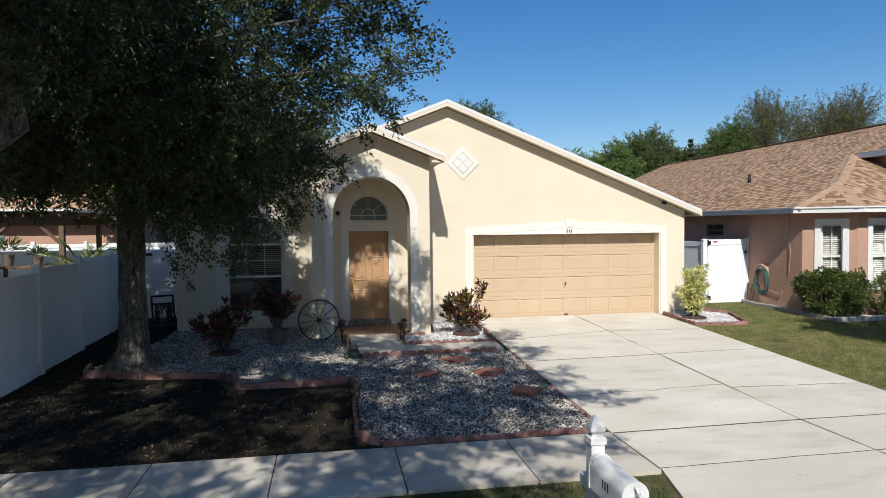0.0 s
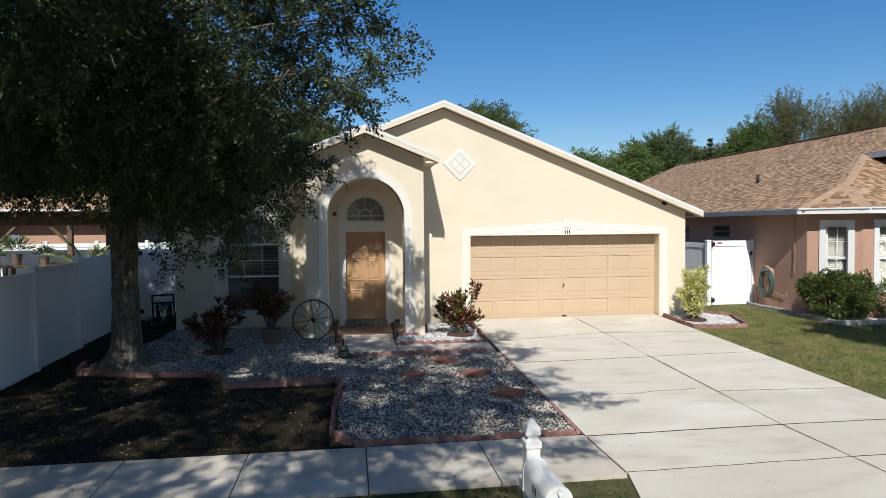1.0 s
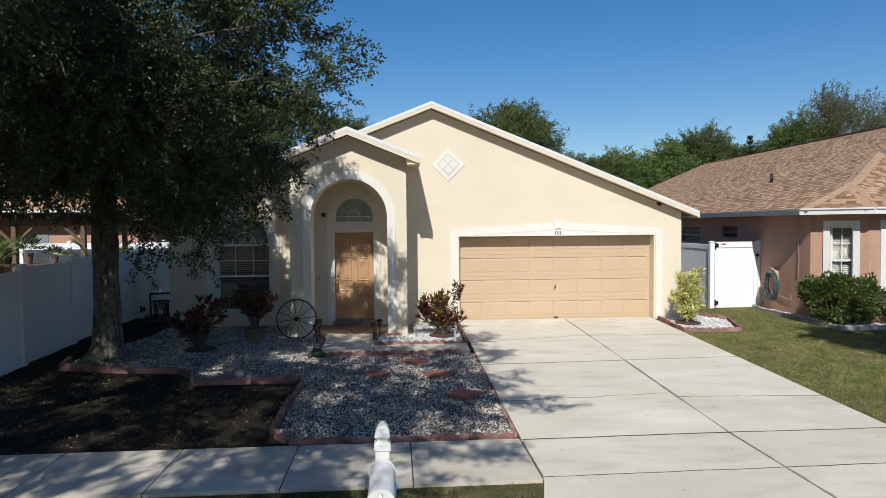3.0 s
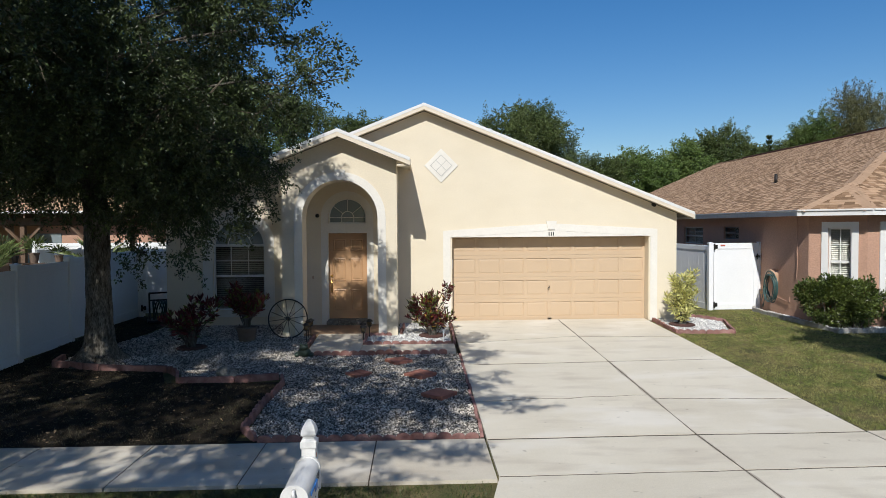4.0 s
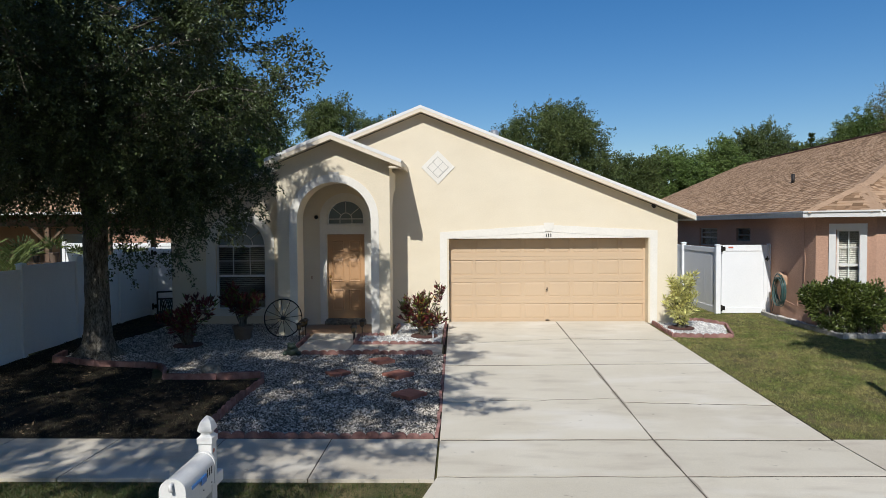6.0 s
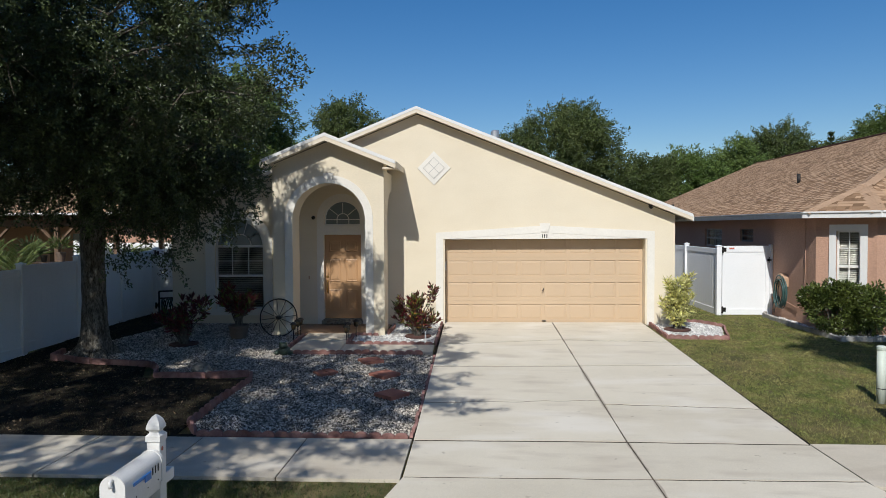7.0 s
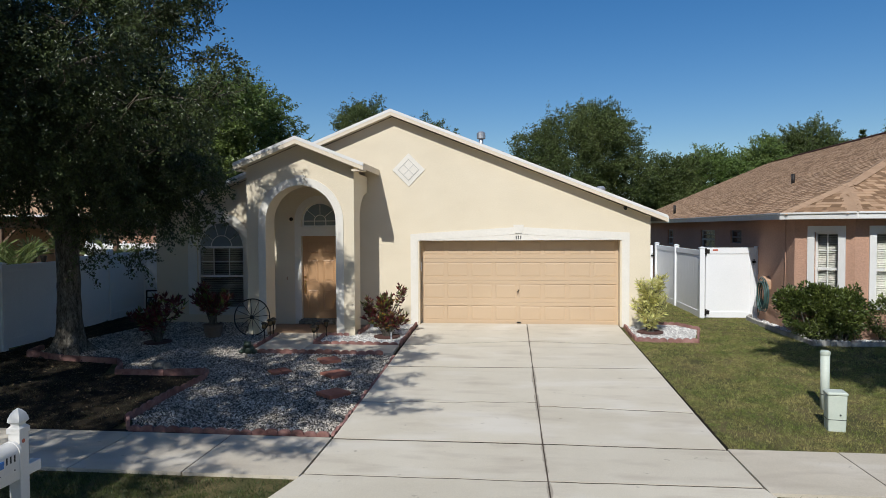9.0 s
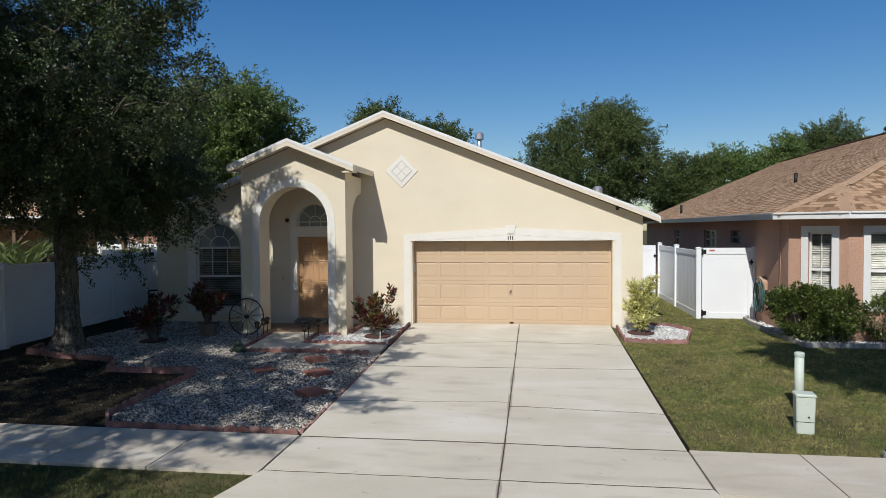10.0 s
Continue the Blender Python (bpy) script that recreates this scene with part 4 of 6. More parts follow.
# ---- the trees ----
tree("oak_tree", (-6.93, -3.4, -0.16), [((-7.6, -4.4, 6.6), (3.3, 3.4, 3.0)), ((-6.6, -4.8, 4.0), (2.8, 2.4, 1.5)), ((-8.3, -3.7, 4.8), (1.8, 2.2, 2.0)), ((-8.2, -4.6, 3.7), (1.4, 1.4, 0.9)), ((-5.3, -5.4, 4.5), (1.9, 1.9, 1.3)), ((-5.2, -4.6, 3.6), (1.3, 1.5, 1.2)), ((-11.8, -7.6, 5.6), (2.4, 2.2, 1.8)), ((-6.2, -6.4, 6.4), (1.9, 1.8, 1.8)), ((-4.8, -3.8, 3.85), (1.15, 1.0, 0.8)), ((-4.8, -3.8, 3.85), (1.1, 0.9, 0.75)), ((-5.6, -3.4, 3.5), (1.0, 0.9, 0.7)), ((-5.8, -4.5, 5.9), (1.6, 1.6, 1.3)), ((-6.1, -4.3, 5.7), (1.7, 1.6, 1.4)), ((-5.3, -3.0, 4.2), (1.3, 1.3, 0.95)), ((-6.5, -2.2, 4.0), (1.7, 1.4, 0.9)), ((-6.4, -2.6, 5.1), (1.5, 1.3, 1.1)), ((-8.0, -2.0, 4.2), (1.3, 1.4, 0.9)), ((-4.6, -3.4, 3.2), (0.75, 0.8, 0.55)), ((-4.6, -3.4, 3.2), (0.7, 0.75, 0.5)), ((-5.4, -3.3, 3.05), (0.9, 0.9, 0.5)), ((-5.4, -3.3, 3.1), (0.85, 0.85, 0.45)), ((-5.9, -2.6, 3.0), (0.9, 0.8, 0.5))],
    [((-6.93, -3.4, -0.25), 0.60), ((-6.93, -3.4, -0.12), 0.46), ((-6.93, -3.4, 0.05), 0.335), ((-6.92, -3.4, 0.25), 0.27), ((-6.91, -3.4, 0.6), 0.235), ((-6.9, -3.42, 1.5), 0.215), ((-6.88, -3.45, 2.6), 0.22), ((-6.9, -3.6, 3.6), 0.2), ((-7.05, -3.9, 4.8), 0.15), ((-7.2, -4.3, 6.2), 0.10)],
    OAK_LEAF, 3, twigs=10400, per=46, leaf=(0.066, 0.032), label="large live oak with a grey trunk and dark dense crown", limb_to=14, gap=0.14, spray=0.34, loose=0.10, clump=-0.165, dense_to=-4.15,
    extra=[((-5.2, -5.2, 4.4), (-1.95, -6.1, 4.6), 0.05), ((-5.4, -6.2, 4.8), (-2.6, -7.7, 4.8), 0.05), ((-5.0, -4.2, 4.2), (-3.3, -4.2, 3.3), 0.04), ((-5.8, -4.0, 3.8), (-4.9, -4.0, 1.8), 0.03), ((-6.2, -4.4, 3.6), (-5.7, -4.2, 1.9), 0.03), ((-5.6, -4.6, 5.0), (-3.2, -5.4, 3.9), 0.04), ((-5.6, -5.6, 5.6), (-3.4, -6.6, 6.2), 0.04), ((-5.2, -5.4, 5.6), (-2.5, -6.0, 6.0), 0.04), ((-4.0, -5.7, 5.8), (-1.9, -6.8, 6.6), 0.03), ((-4.8, -5.4, 5.0), (-2.6, -5.8, 5.2), 0.03), ((-4.8, -5.0, 4.8), (-2.9, -5.2, 4.4), 0.03), ((-5.0, -5.6, 5.6), (-3.0, -6.0, 5.9), 0.03), ((-4.6, -5.6, 5.3), (-3.4, -6.4, 5.4), 0.03), ((-4.9, -5.8, 6.0), (-3.5, -6.2, 6.6), 0.03), ((-5.2, -3.4, 3.9), (-3.6, -3.3, 3.25), 0.03), ((-5.0, -3.2, 3.5), (-4.0, -3.1, 2.7), 0.02), ((-5.3, -3.0, 3.6), (-4.4, -2.9, 2.4), 0.02), ((-5.0, -3.6, 3.6), (-3.8, -3.7, 3.6), 0.02), ((-5.6, -3.0, 3.5), (-5.0, -2.8, 2.3), 0.02), ((-5.2, -3.2, 3.9), (-4.2, -2.9, 3.5), 0.02), ((-3.3, -5.9, 4.45), (-2.6, -6.0, 3.8), 0.02), ((-4.95, -5.2, 4.1), (-4.35, -5.65, 4.4), 0.02), ((-4.85, -5.5, 4.5), (-4.3, -5.75, 4.2), 0.02), ((-4.8, -5.2, 7.0), (-3.7, -5.6, 7.6), 0.02), ((-4.6, -5.6, 7.0), (-3.3, -5.9, 7.5), 0.02)])
tree("oak_tree", (-8.9, -10.0, -0.33), [((-8.8, -12.0, 6.4), (3.2, 3.4, 2.0)), ((-9.6, -11.2, 5.5), (2.2, 1.8, 1.0)), ((-5.4, -13.4, 6.5), (3.0, 2.8, 1.5)), ((-3.6, -12.2, 6.6), (2.3, 2.7, 1.2)), ((-9.8, -8.4, 4.8), (2.2, 1.6, 1.5)), ((-5.5, -10.4, 6.3), (2.2, 1.8, 1.2)), ((-5.2, -15.4, 6.6), (2.6, 2.0, 1.2)), ((-6.4, -17.9, 6.8), (3.2, 2.2, 1.0)), ((-3.4, -15.6, 6.4), (1.4, 1.0, 0.7)), ((-4.6, -18.9, 6.8), (1.6, 1.2, 0.8)), ((-6.0, -9.4, 4.7), (1.5, 0.9, 1.05)), ((-7.2, -9.6, 4.9), (1.2, 1.0, 1.2)), ((-7.7, -10.0, 9.2), (2.7, 3.4, 1.9)), ((-6.1, -8.9, 4.1), (0.8, 0.7, 0.6))],
    [((-8.9, -10.0, -0.4), 0.4), ((-8.85, -10.0, 0.1), 0.27), ((-8.6, -9.8, 1.3), 0.23), ((-7.6, -9.2, 2.4), 0.18), ((-6.9, -8.85, 2.95), 0.155), ((-6.45, -8.65, 3.35), 0.14), ((-6.5, -8.95, 4.1), 0.11), ((-6.6, -9.6, 5.4), 0.08)],
    OAK_LEAF, 8, twigs=7400, per=46, leaf=(0.074, 0.036), label="live oak at the street with a thick leaning limb", limb_to=12, gap=0.12, spray=0.34, loose=0.11, clump=-0.165,
    extra=[((-3.5, -12.6, 6.0), (-0.6, -12.7, 5.6), 0.05), ((-3.0, -13.4, 6.4), (-1.7, -13.7, 6.2), 0.04), ((-2.4, -11.2, 6.6), (-0.9, -10.2, 6.4), 0.04), ((-3.2, -11.6, 6.2), (-0.8, -11.3, 5.6), 0.04), ((-2.6, -12.0, 6.8), (-1.2, -8.9, 7.0), 0.03), ((-3.0, -14.6, 6.2), (-1.8, -15.0, 6.0), 0.04)])
tree("oak_tree", (11.6, -11.8, -0.33), [((7.6, -11.5, 7.2), (1.3, 1.1, 0.7)), ((9.3, -11.0, 7.2), (1.8, 1.3, 0.9)), ((7.4, -10.2, 7.2), (1.5, 0.9, 0.7)), ((10.9, -11.8, 7.6), (2.6, 1.8, 1.4)), ((8.8, -12.9, 8.0), (1.9, 1.0, 0.8))],
    [((11.6, -11.8, -0.4), 0.35), ((11.6, -11.8, 0.2), 0.22), ((11.5, -11.8, 2.5), 0.18), ((11.4, -11.8, 5.0), 0.15)],
    OAK_LEAF, 9, twigs=2600, per=30, leaf=(0.15, 0.085), label="street oak that shades the far lawn", limb_to=9, gap=0.1, spray=0.45, simple=True)

# ---- woods behind ----
def far_tree(x, y, high, wide, seed, material=FAR_LEAF, label="green leafy tree behind the houses", leaf=(0.19, 0.12), gap=0.12, twigs=1300, per=42, spray=0.75, loose=0.17, droop=0.2, group="trees behind the houses"):
    rng = np.random.default_rng(seed)
    blobs = [((x, y, high * 0.62), (wide * 0.8, wide * 0.7, high * 0.34))]
    for k in range(7):
        a = rng.uniform(0, math.tau)
        r = wide * rng.uniform(0.35, 0.75)
        blobs.append(((x + r * math.cos(a), y + r * math.sin(a), high * rng.uniform(0.42, 0.86)), (wide * rng.uniform(0.28, 0.42),) * 2 + (high * rng.uniform(0.1, 0.17),)))
    return tree("tree", (x, y, 0), blobs, [((x, y, -0.2), 0.4), ((x, y, 1.0), 0.3), ((x, y, high * 0.35), 0.24), ((x, y, high * 0.5), 0.18)], material, seed,
        twigs=twigs, per=per, leaf=leaf, spray=spray, loose=loose, droop=droop, simple=True, limb_to=8, gap=gap, label=label, group=group, fine=60)


OLIVE = "tall thin olive-green tree behind the houses"
BRIGHT = "bright green leafy tree behind the houses"
far_tree(9.0, 45, 14.3, 6.9, 21, twigs=2600, leaf=(0.18, 0.11))
far_tree(17.4, 48, 9.6, 3.6, 22)
far_tree(21.2, 49, 10.2, 3.8, 23, BRIGHT_LEAF, BRIGHT, twigs=1500)
far_tree(26.6, 50, 11.0, 4.2, 24, BRIGHT_LEAF, BRIGHT)
far_tree(31.6, 51, 12.9, 4.2, 25, twigs=1500)
far_tree(37.2, 52, 11.2, 3.2, 35)
far_tree(41.4, 51, 14.6, 3.2, 38, MID_LEAF)
far_tree(46.6, 50, 16.3, 4.4, 33, OLIVE_LEAF, OLIVE, (0.24, 0.075), 0.16, 1500, 44, 1.7, 0.07, -1.1)
far_tree(52.8, 50, 16.7, 4.8, 34, OLIVE_LEAF, OLIVE, (0.24, 0.075), 0.16, 1500, 44, 1.7, 0.07, -1.1)
far_tree(61.0, 50, 15.0, 4.6, 37, twigs=900)
far_tree(-5.7, 46, 13.4, 4.0, 26)
far_tree(-11.5, 48, 15.8, 4.6, 27)
far_tree(-9.8, 10.5, 9.3, 4.0, 28, MID_LEAF, leaf=(0.12, 0.07), twigs=3600, per=42, spray=0.5, loose=0.13)
far_tree(-15.5, 16, 9.5, 4.6, 29, leaf=(0.2, 0.12), twigs=1500, per=30)
far_tree(-22.0, 24, 10.5, 5.5, 30, twigs=700)
far_tree(2.0, 60, 11.0, 5.0, 36, twigs=700)

# unseen oaks added across the street and beside the yard to block sky light
for k, (x, y, high) in enumerate(((-17, -29, 9.2), (-8.5, -30, 9.0), (0.5, -29.5, 8.6), (9.5, -30, 9.2), (18.5, -29.5, 9.0), (-18.5, -16, 8.6))):
    far_tree(x, y, high, 4.6, 60 + k, label="unseen leafy oak added to block sky light", group="trees across the street", leaf=(0.26, 0.17), twigs=620, per=28, gap=0.0)


def conifer(x, y, high, seed):
    rng = np.random.default_rng(seed)
    root = thing("pine_tree", (x, y, 0), "small dark tiered pine behind the houses", "tree", "trees behind the houses")
    part("trunk", tube([(0, 0, -0.2), (0, 0, high * 0.5), (0, 0, high)], [0.25, 0.16, 0.03], 8), BARK, root)
    at, aim = [], []
    z = high * 0.45
    while z < high:
        reach = 0.15 * high * (1 - z / high) + 0.06
        for k in range(7):
            a = math.tau * k / 7 + z
            for f in np.linspace(0.15, 1, 12):
                for j in range(4):
                    at.append((reach * f * math.cos(a), reach * f * math.sin(a), z + 0.35 * f))
                    aim.append((math.cos(a) + rng.normal(0, 0.6), math.sin(a) + rng.normal(0, 0.6), 0.5 + rng.normal(0, 0.5)))
        z += 0.5
    v, f = leaves(rng, np.array(at), np.array(aim), 0.28, 0.07, simple=True)
    raw("needles", v, f, FAR_LEAF, root)


conifer(35.7, 50, 11.4, 91)
conifer(34.6, 51, 10.6, 92)

# ---- garden beds, gravel and edging ----
BED = [(-0.085, -7.70), (-2.9, -7.68), (-3.12, -7.35), (-3.12, -6.2), (-3.05, -5.2), (-3.22, -4.78), (-3.9, -4.95), (-4.85, -4.92), (-5.0, -4.5), (-5.3, -4.2), (-6.6, -4.02), (-7.55, -3.7), (-7.62, -3.1), (-7.0, -0.9), (-6.95, 0.0), (PX0, 0.0), (PX0, -1.42), (-3.2, -1.42), (-3.2, -3.28), (-0.085, -3.28)]
SMALL_BED = [(-0.13, -0.02), (-0.17, -2.42), (-1.98, -2.42), (-1.98, -1.46), (PX1 + 0.01, -1.46), (PX1 + 0.01, -0.02)]
ISLAND = [(5.0, -0.02), (5.02, -1.55), (6.2, -1.6), (6.58, -0.35), (6.2, 0.28), (5.62, 0.3), (5.6, -0.02)]
NB_BED = [(8.68, 1.9), (8.42, 1.5), (8.36, -0.2), (8.62, -1.72), (16.0, -1.72), (16.0, -1.25), (9.62, -1.26), (8.7, -0.42)]


def bed_sheet(name, poly, material, label):
    bm = bmesh.new()
    solid(poly, [], (0, 0.005), "z", bm)
    bmesh.ops.subdivide_edges(bm, edges=[e for e in bm.edges if e.calc_length() > 2], cuts=3)
    for v in bm.verts:
        v.co.z += ground_z(v.co.y) - 0.008
    return tagged(part(name, bm, material, None, label), category="garden bed", kind="structure")


def stones(name, poly, size, gap, material, seed, label, lift=0.0):
    """Loose angular stones spread over a bed, in two thin layers."""
    rng = np.random.default_rng(seed)
    px, py = np.array(poly).T
    xs_, ys_ = np.meshgrid(np.arange(px.min(), px.max(), gap), np.arange(py.min(), py.max(), gap))
    x = xs_.ravel() + rng.uniform(-0.5, 0.5, xs_.size) * gap
    y = ys_.ravel() + rng.uniform(-0.5, 0.5, xs_.size) * gap
    keep = inside(x, y, poly)
    x, y = x[keep], y[keep]
    n = len(x)
    z = np.array([ground_z(q) for q in y]) + rng.uniform(0.0, 0.016, n) + lift
    shape = np.array([(1, 0, 0), (-1, 0, 0), (0, 1, 0), (0, -1, 0), (0, 0, 0.7), (0, 0, -0.7)], float)
    s = size * rng.uniform(0.6, 1.35, (n, 1, 1)) * rng.uniform(0.55, 1.2, (n, 1, 3)) * 0.5
    v = shape[None] * s + rng.normal(0, 0.06 * size, (n, 6, 3))
    turn, tip = rng.uniform(0, math.tau, n), rng.normal(0, 0.35, n)
    c, s_ = np.cos(tip)[:, None], np.sin(tip)[:, None]
    v = np.stack([v[..., 0] * c - v[..., 2] * s_, v[..., 1], v[..., 0] * s_ + v[..., 2] * c], -1)
    c, s_ = np.cos(turn)[:, None], np.sin(turn)[:, None]
    v = np.stack([v[..., 0] * c - v[..., 1] * s_, v[..., 0] * s_ + v[..., 1] * c, v[..., 2]], -1)
    v += np.stack([x, y, z], -1)[:, None, :]
    tri = np.array([(0, 2, 4), (2, 1, 4), (1, 3, 4), (3, 0, 4), (2, 0, 5), (1, 2, 5), (3, 1, 5), (0, 3, 5)])
    f = (np.arange(n)[:, None, None] * 6 + tri[None]).reshape(-1, 3)
    return tagged(raw(name, v.reshape(-1, 3), f, material, None, label), category="gravel", kind="stuff")


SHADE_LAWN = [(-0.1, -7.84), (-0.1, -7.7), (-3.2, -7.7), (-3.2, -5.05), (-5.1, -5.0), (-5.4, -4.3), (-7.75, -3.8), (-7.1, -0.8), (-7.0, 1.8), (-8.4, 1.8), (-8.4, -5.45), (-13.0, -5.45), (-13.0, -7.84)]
# the sheet's colour deepens the shade that the crown lets through
bed_sheet("bare_lawn", SHADE_LAWN, SOIL, "bare soil with thin dry grass under the oak, darkened to carry its shade")
bed_sheet("bare_strip", [(-0.09, -7.84), (-0.035, -7.84), (-0.035, -0.05), (-0.09, -0.05)], SOIL, "narrow strip of bare soil along the drive")
bed_sheet("bare_strip", [(4.86, -7.84), (4.915, -7.84), (4.90, -4.0), (4.885, -1.7), (4.86, -1.7)], SOIL, "narrow strip of bare soil between drive and lawn")
bed_sheet("gravel_bed", BED, GAP_SHADE_FINES, "grey and white gravel bed before the house")
bed_sheet("gravel_bed", SMALL_BED, WHITE_GRAVEL, "small white gravel bed by the porch")
bed_sheet("gravel_bed", ISLAND, WHITE_GRAVEL, "small white gravel bed beside the drive")
bed_sheet("gravel_bed", NB_BED, WHITE_GRAVEL, "white stone bed along the neighbouring house")
stones("gravel", BED, 0.038, 0.0285, GRAVEL, 41, "loose grey and white gravel stones")
stones("gravel", SMALL_BED, 0.042, 0.031, WHITE_GRAVEL, 42, "loose white gravel stones")
stones("gravel", ISLAND, 0.042, 0.031, WHITE_GRAVEL, 43, "loose white gravel stones")
stones("gravel", [p for p in NB_BED if p[0] < 15] and [(8.68, 1.9), (8.42, 1.5), (8.36, -0.2), (8.62, -1.72), (11.5, -1.72), (11.5, -1.25), (9.62, -1.26), (8.7, -0.42)], 0.07, 0.05, WHITE_GRAVEL, 44, "loose white stones")


def edger(scallops, length, high=0.17, thick=0.055, step=0.0):
    """A concrete edging block with a scalloped or flat top, its foot in the ground."""
    n = 6
    top = []
    if scallops:
        w = length / scallops
        for k in range(scallops):
            for i in range(n + (k == scallops - 1)):
                a = math.pi * (1 - i / n)
                top.append((k * w + w / 2 + w / 2 * math.cos(a), high - 0.045 + 0.045 * math.sin(a)))
    else:
        top = [(0.0, high - 0.03), (0.025, high - 0.01), (length - 0.025, high - 0.01), (length, high - 0.03)]
    bm = solid([(0, 0)] + top + [(length, 0)], [], (-thick / 2, thick / 2))
    for v in bm.verts:
        v.co.x -= length / 2
        if v.co.z > high * 0.5:
            v.co.y *= 0.78
    return bm


SCALLOP = mesh_of("edging_block", edger(2, 0.345), EDGING)
FLAT = mesh_of("edging_block", edger(0, 0.42, 0.18, 0.08), EDGING)
ribs = bmesh.new()
for k in range(5):
    pale = arc(-0.12 + 0.06 * k, 0.145, 0.027, 0.025, 0, 180, 6)
    solid([(pale[0][0], 0.0)] + pale + [(pale[-1][0], 0.0)], [], (-0.028, 0.028), "y", ribs)
box(-0.149, 0.149, -0.014, 0.014, 0.0, 0.14, 0.0, ribs)
GREY_BLOCK = mesh_of("edging_block", ribs, GREY_EDGE)


def edging(line, block, length, parent, seed, sink=0.095):
    """Blocks set end to end along a line on plan."""
    rng = random.Random(seed)
    for p, q in zip(line, line[1:]):
        run = math.dist(p, q)
        n = max(1, round(run / length))
        for k in range(n):
            f = (k + 0.5) / n
            x, y = p[0] + (q[0] - p[0]) * f, p[1] + (q[1] - p[1]) * f
            ob = part("edging_block", block, None, parent)
            yaw = math.degrees(math.atan2(q[1] - p[1], q[0] - p[0]))
            fall = math.degrees(math.atan2(ground_z(q[1]) - ground_z(p[1]), run))
            ob.matrix_basis = pose(x + rng.uniform(-0.008, 0.008), y + rng.uniform(-0.008, 0.008), ground_z(y) - sink + rng.uniform(-0.012, 0.01), rng.uniform(-6, 6), -fall + rng.uniform(-1.5, 1.5), yaw + rng.uniform(-3, 3)) @ Matrix.Diagonal((run / n / length, 1, 1, 1))


border = thing("bed_edging", (0, 0, 0), "red scalloped concrete edging round the gravel bed", "garden edging", kind="structure")
edging([(-0.062, -3.3), (-0.062, -7.76)], SCALLOP, 0.345, border, 1, 0.138)
edging([(-0.12, -7.77), (-2.9, -7.77)], SCALLOP, 0.345, border, 2)
edging([(-2.93, -7.72), (-3.18, -7.38), (-3.18, -6.3), (-3.1, -5.2), (-3.2, -4.84)], SCALLOP, 0.345, border, 3, 0.07)
edging([(-3.25, -4.8), (-3.95, -5.0), (-4.88, -4.98)], FLAT, 0.42, border, 4, 0.07)
edging([(-4.93, -4.95), (-5.08, -4.5), (-5.32, -4.24)], SCALLOP, 0.345, border, 5, 0.07)
edging([(-5.36, -4.22), (-6.6, -4.08), (-7.6, -3.74), (-7.68, -3.2)], FLAT, 0.42, border, 6, 0.07)
walk_border = thing("walk_edging", (0, 0, 0), "red scalloped concrete edging along the garden walk", "garden edging", kind="structure")
edging([(-0.3, -3.23), (-3.1, -3.23)], SCALLOP, 0.345, walk_border, 7, 0.075)
edging([(-3.15, -3.2), (-3.15, -1.5)], SCALLOP, 0.345, walk_border, 8, 0.08)
edging([(-0.15, -2.40), (-1.98, -2.40)], SCALLOP, 0.345, walk_border, 9, 0.08)
edging([(-0.1, -2.36), (-0.1, -0.05)], SCALLOP, 0.345, walk_border, 10, 0.08)
edging([(-2.0, -2.35), (-2.0, -1.46), (-1.45, -1.46)], SCALLOP, 0.345, walk_border, 11, 0.08)
edging([(-1.25, -1.3), (-1.2, -0.4)], SCALLOP, 0.345, walk_border, 15, 0.06)
island_border = thing("island_edging", (0, 0, 0), "red scalloped concrete edging round a small bed", "garden edging", kind="structure")
edging([(4.97, -0.05), (4.98, -1.6), (6.25, -1.66), (6.64, -0.35), (6.25, 0.32), (5.66, 0.34)], SCALLOP, 0.345, island_border, 12, 0.08)
nb_border = thing("grey_edging", (0, 0, 0), "grey ribbed concrete edging along the neighbouring bed", "garden edging", kind="structure")
edging([(8.66, 1.95), (8.36, 1.5), (8.3, -0.2), (8.56, -1.78), (15.0, -1.78)], GREY_BLOCK, 0.30, nb_border, 13, 0.075)


# ---- stepping stones ----
def stepping_stone(x, y, size, turn, cut=False):
    ob = thing("stepping_stone", (x, y, ground_z(y) + 0.05), "red square concrete stepping stone lying on gravel", "stepping stone", "stepping stones", turn=turn)
    h = size / 2
    if cut:
        part("half", box(-h, -0.006, -h, h, -0.05, 0.002, 0.004), TERRA, ob)
        part("half", box(0.006, h, -h, h, -0.05, 0.008, 0.004), TERRA, ob)
    else:
        part("block", box(-h, h, -h, h, -0.05, 0.01, 0.004), TERRA, ob)


stepping_stone(-0.56, -5.98, 0.40, 50)
stepping_stone(-0.84, -4.82, 0.40, 48)
stepping_stone(-1.24, -3.85, 0.38, 30)
stepping_stone(-1.91, -4.72, 0.33, 40, True)


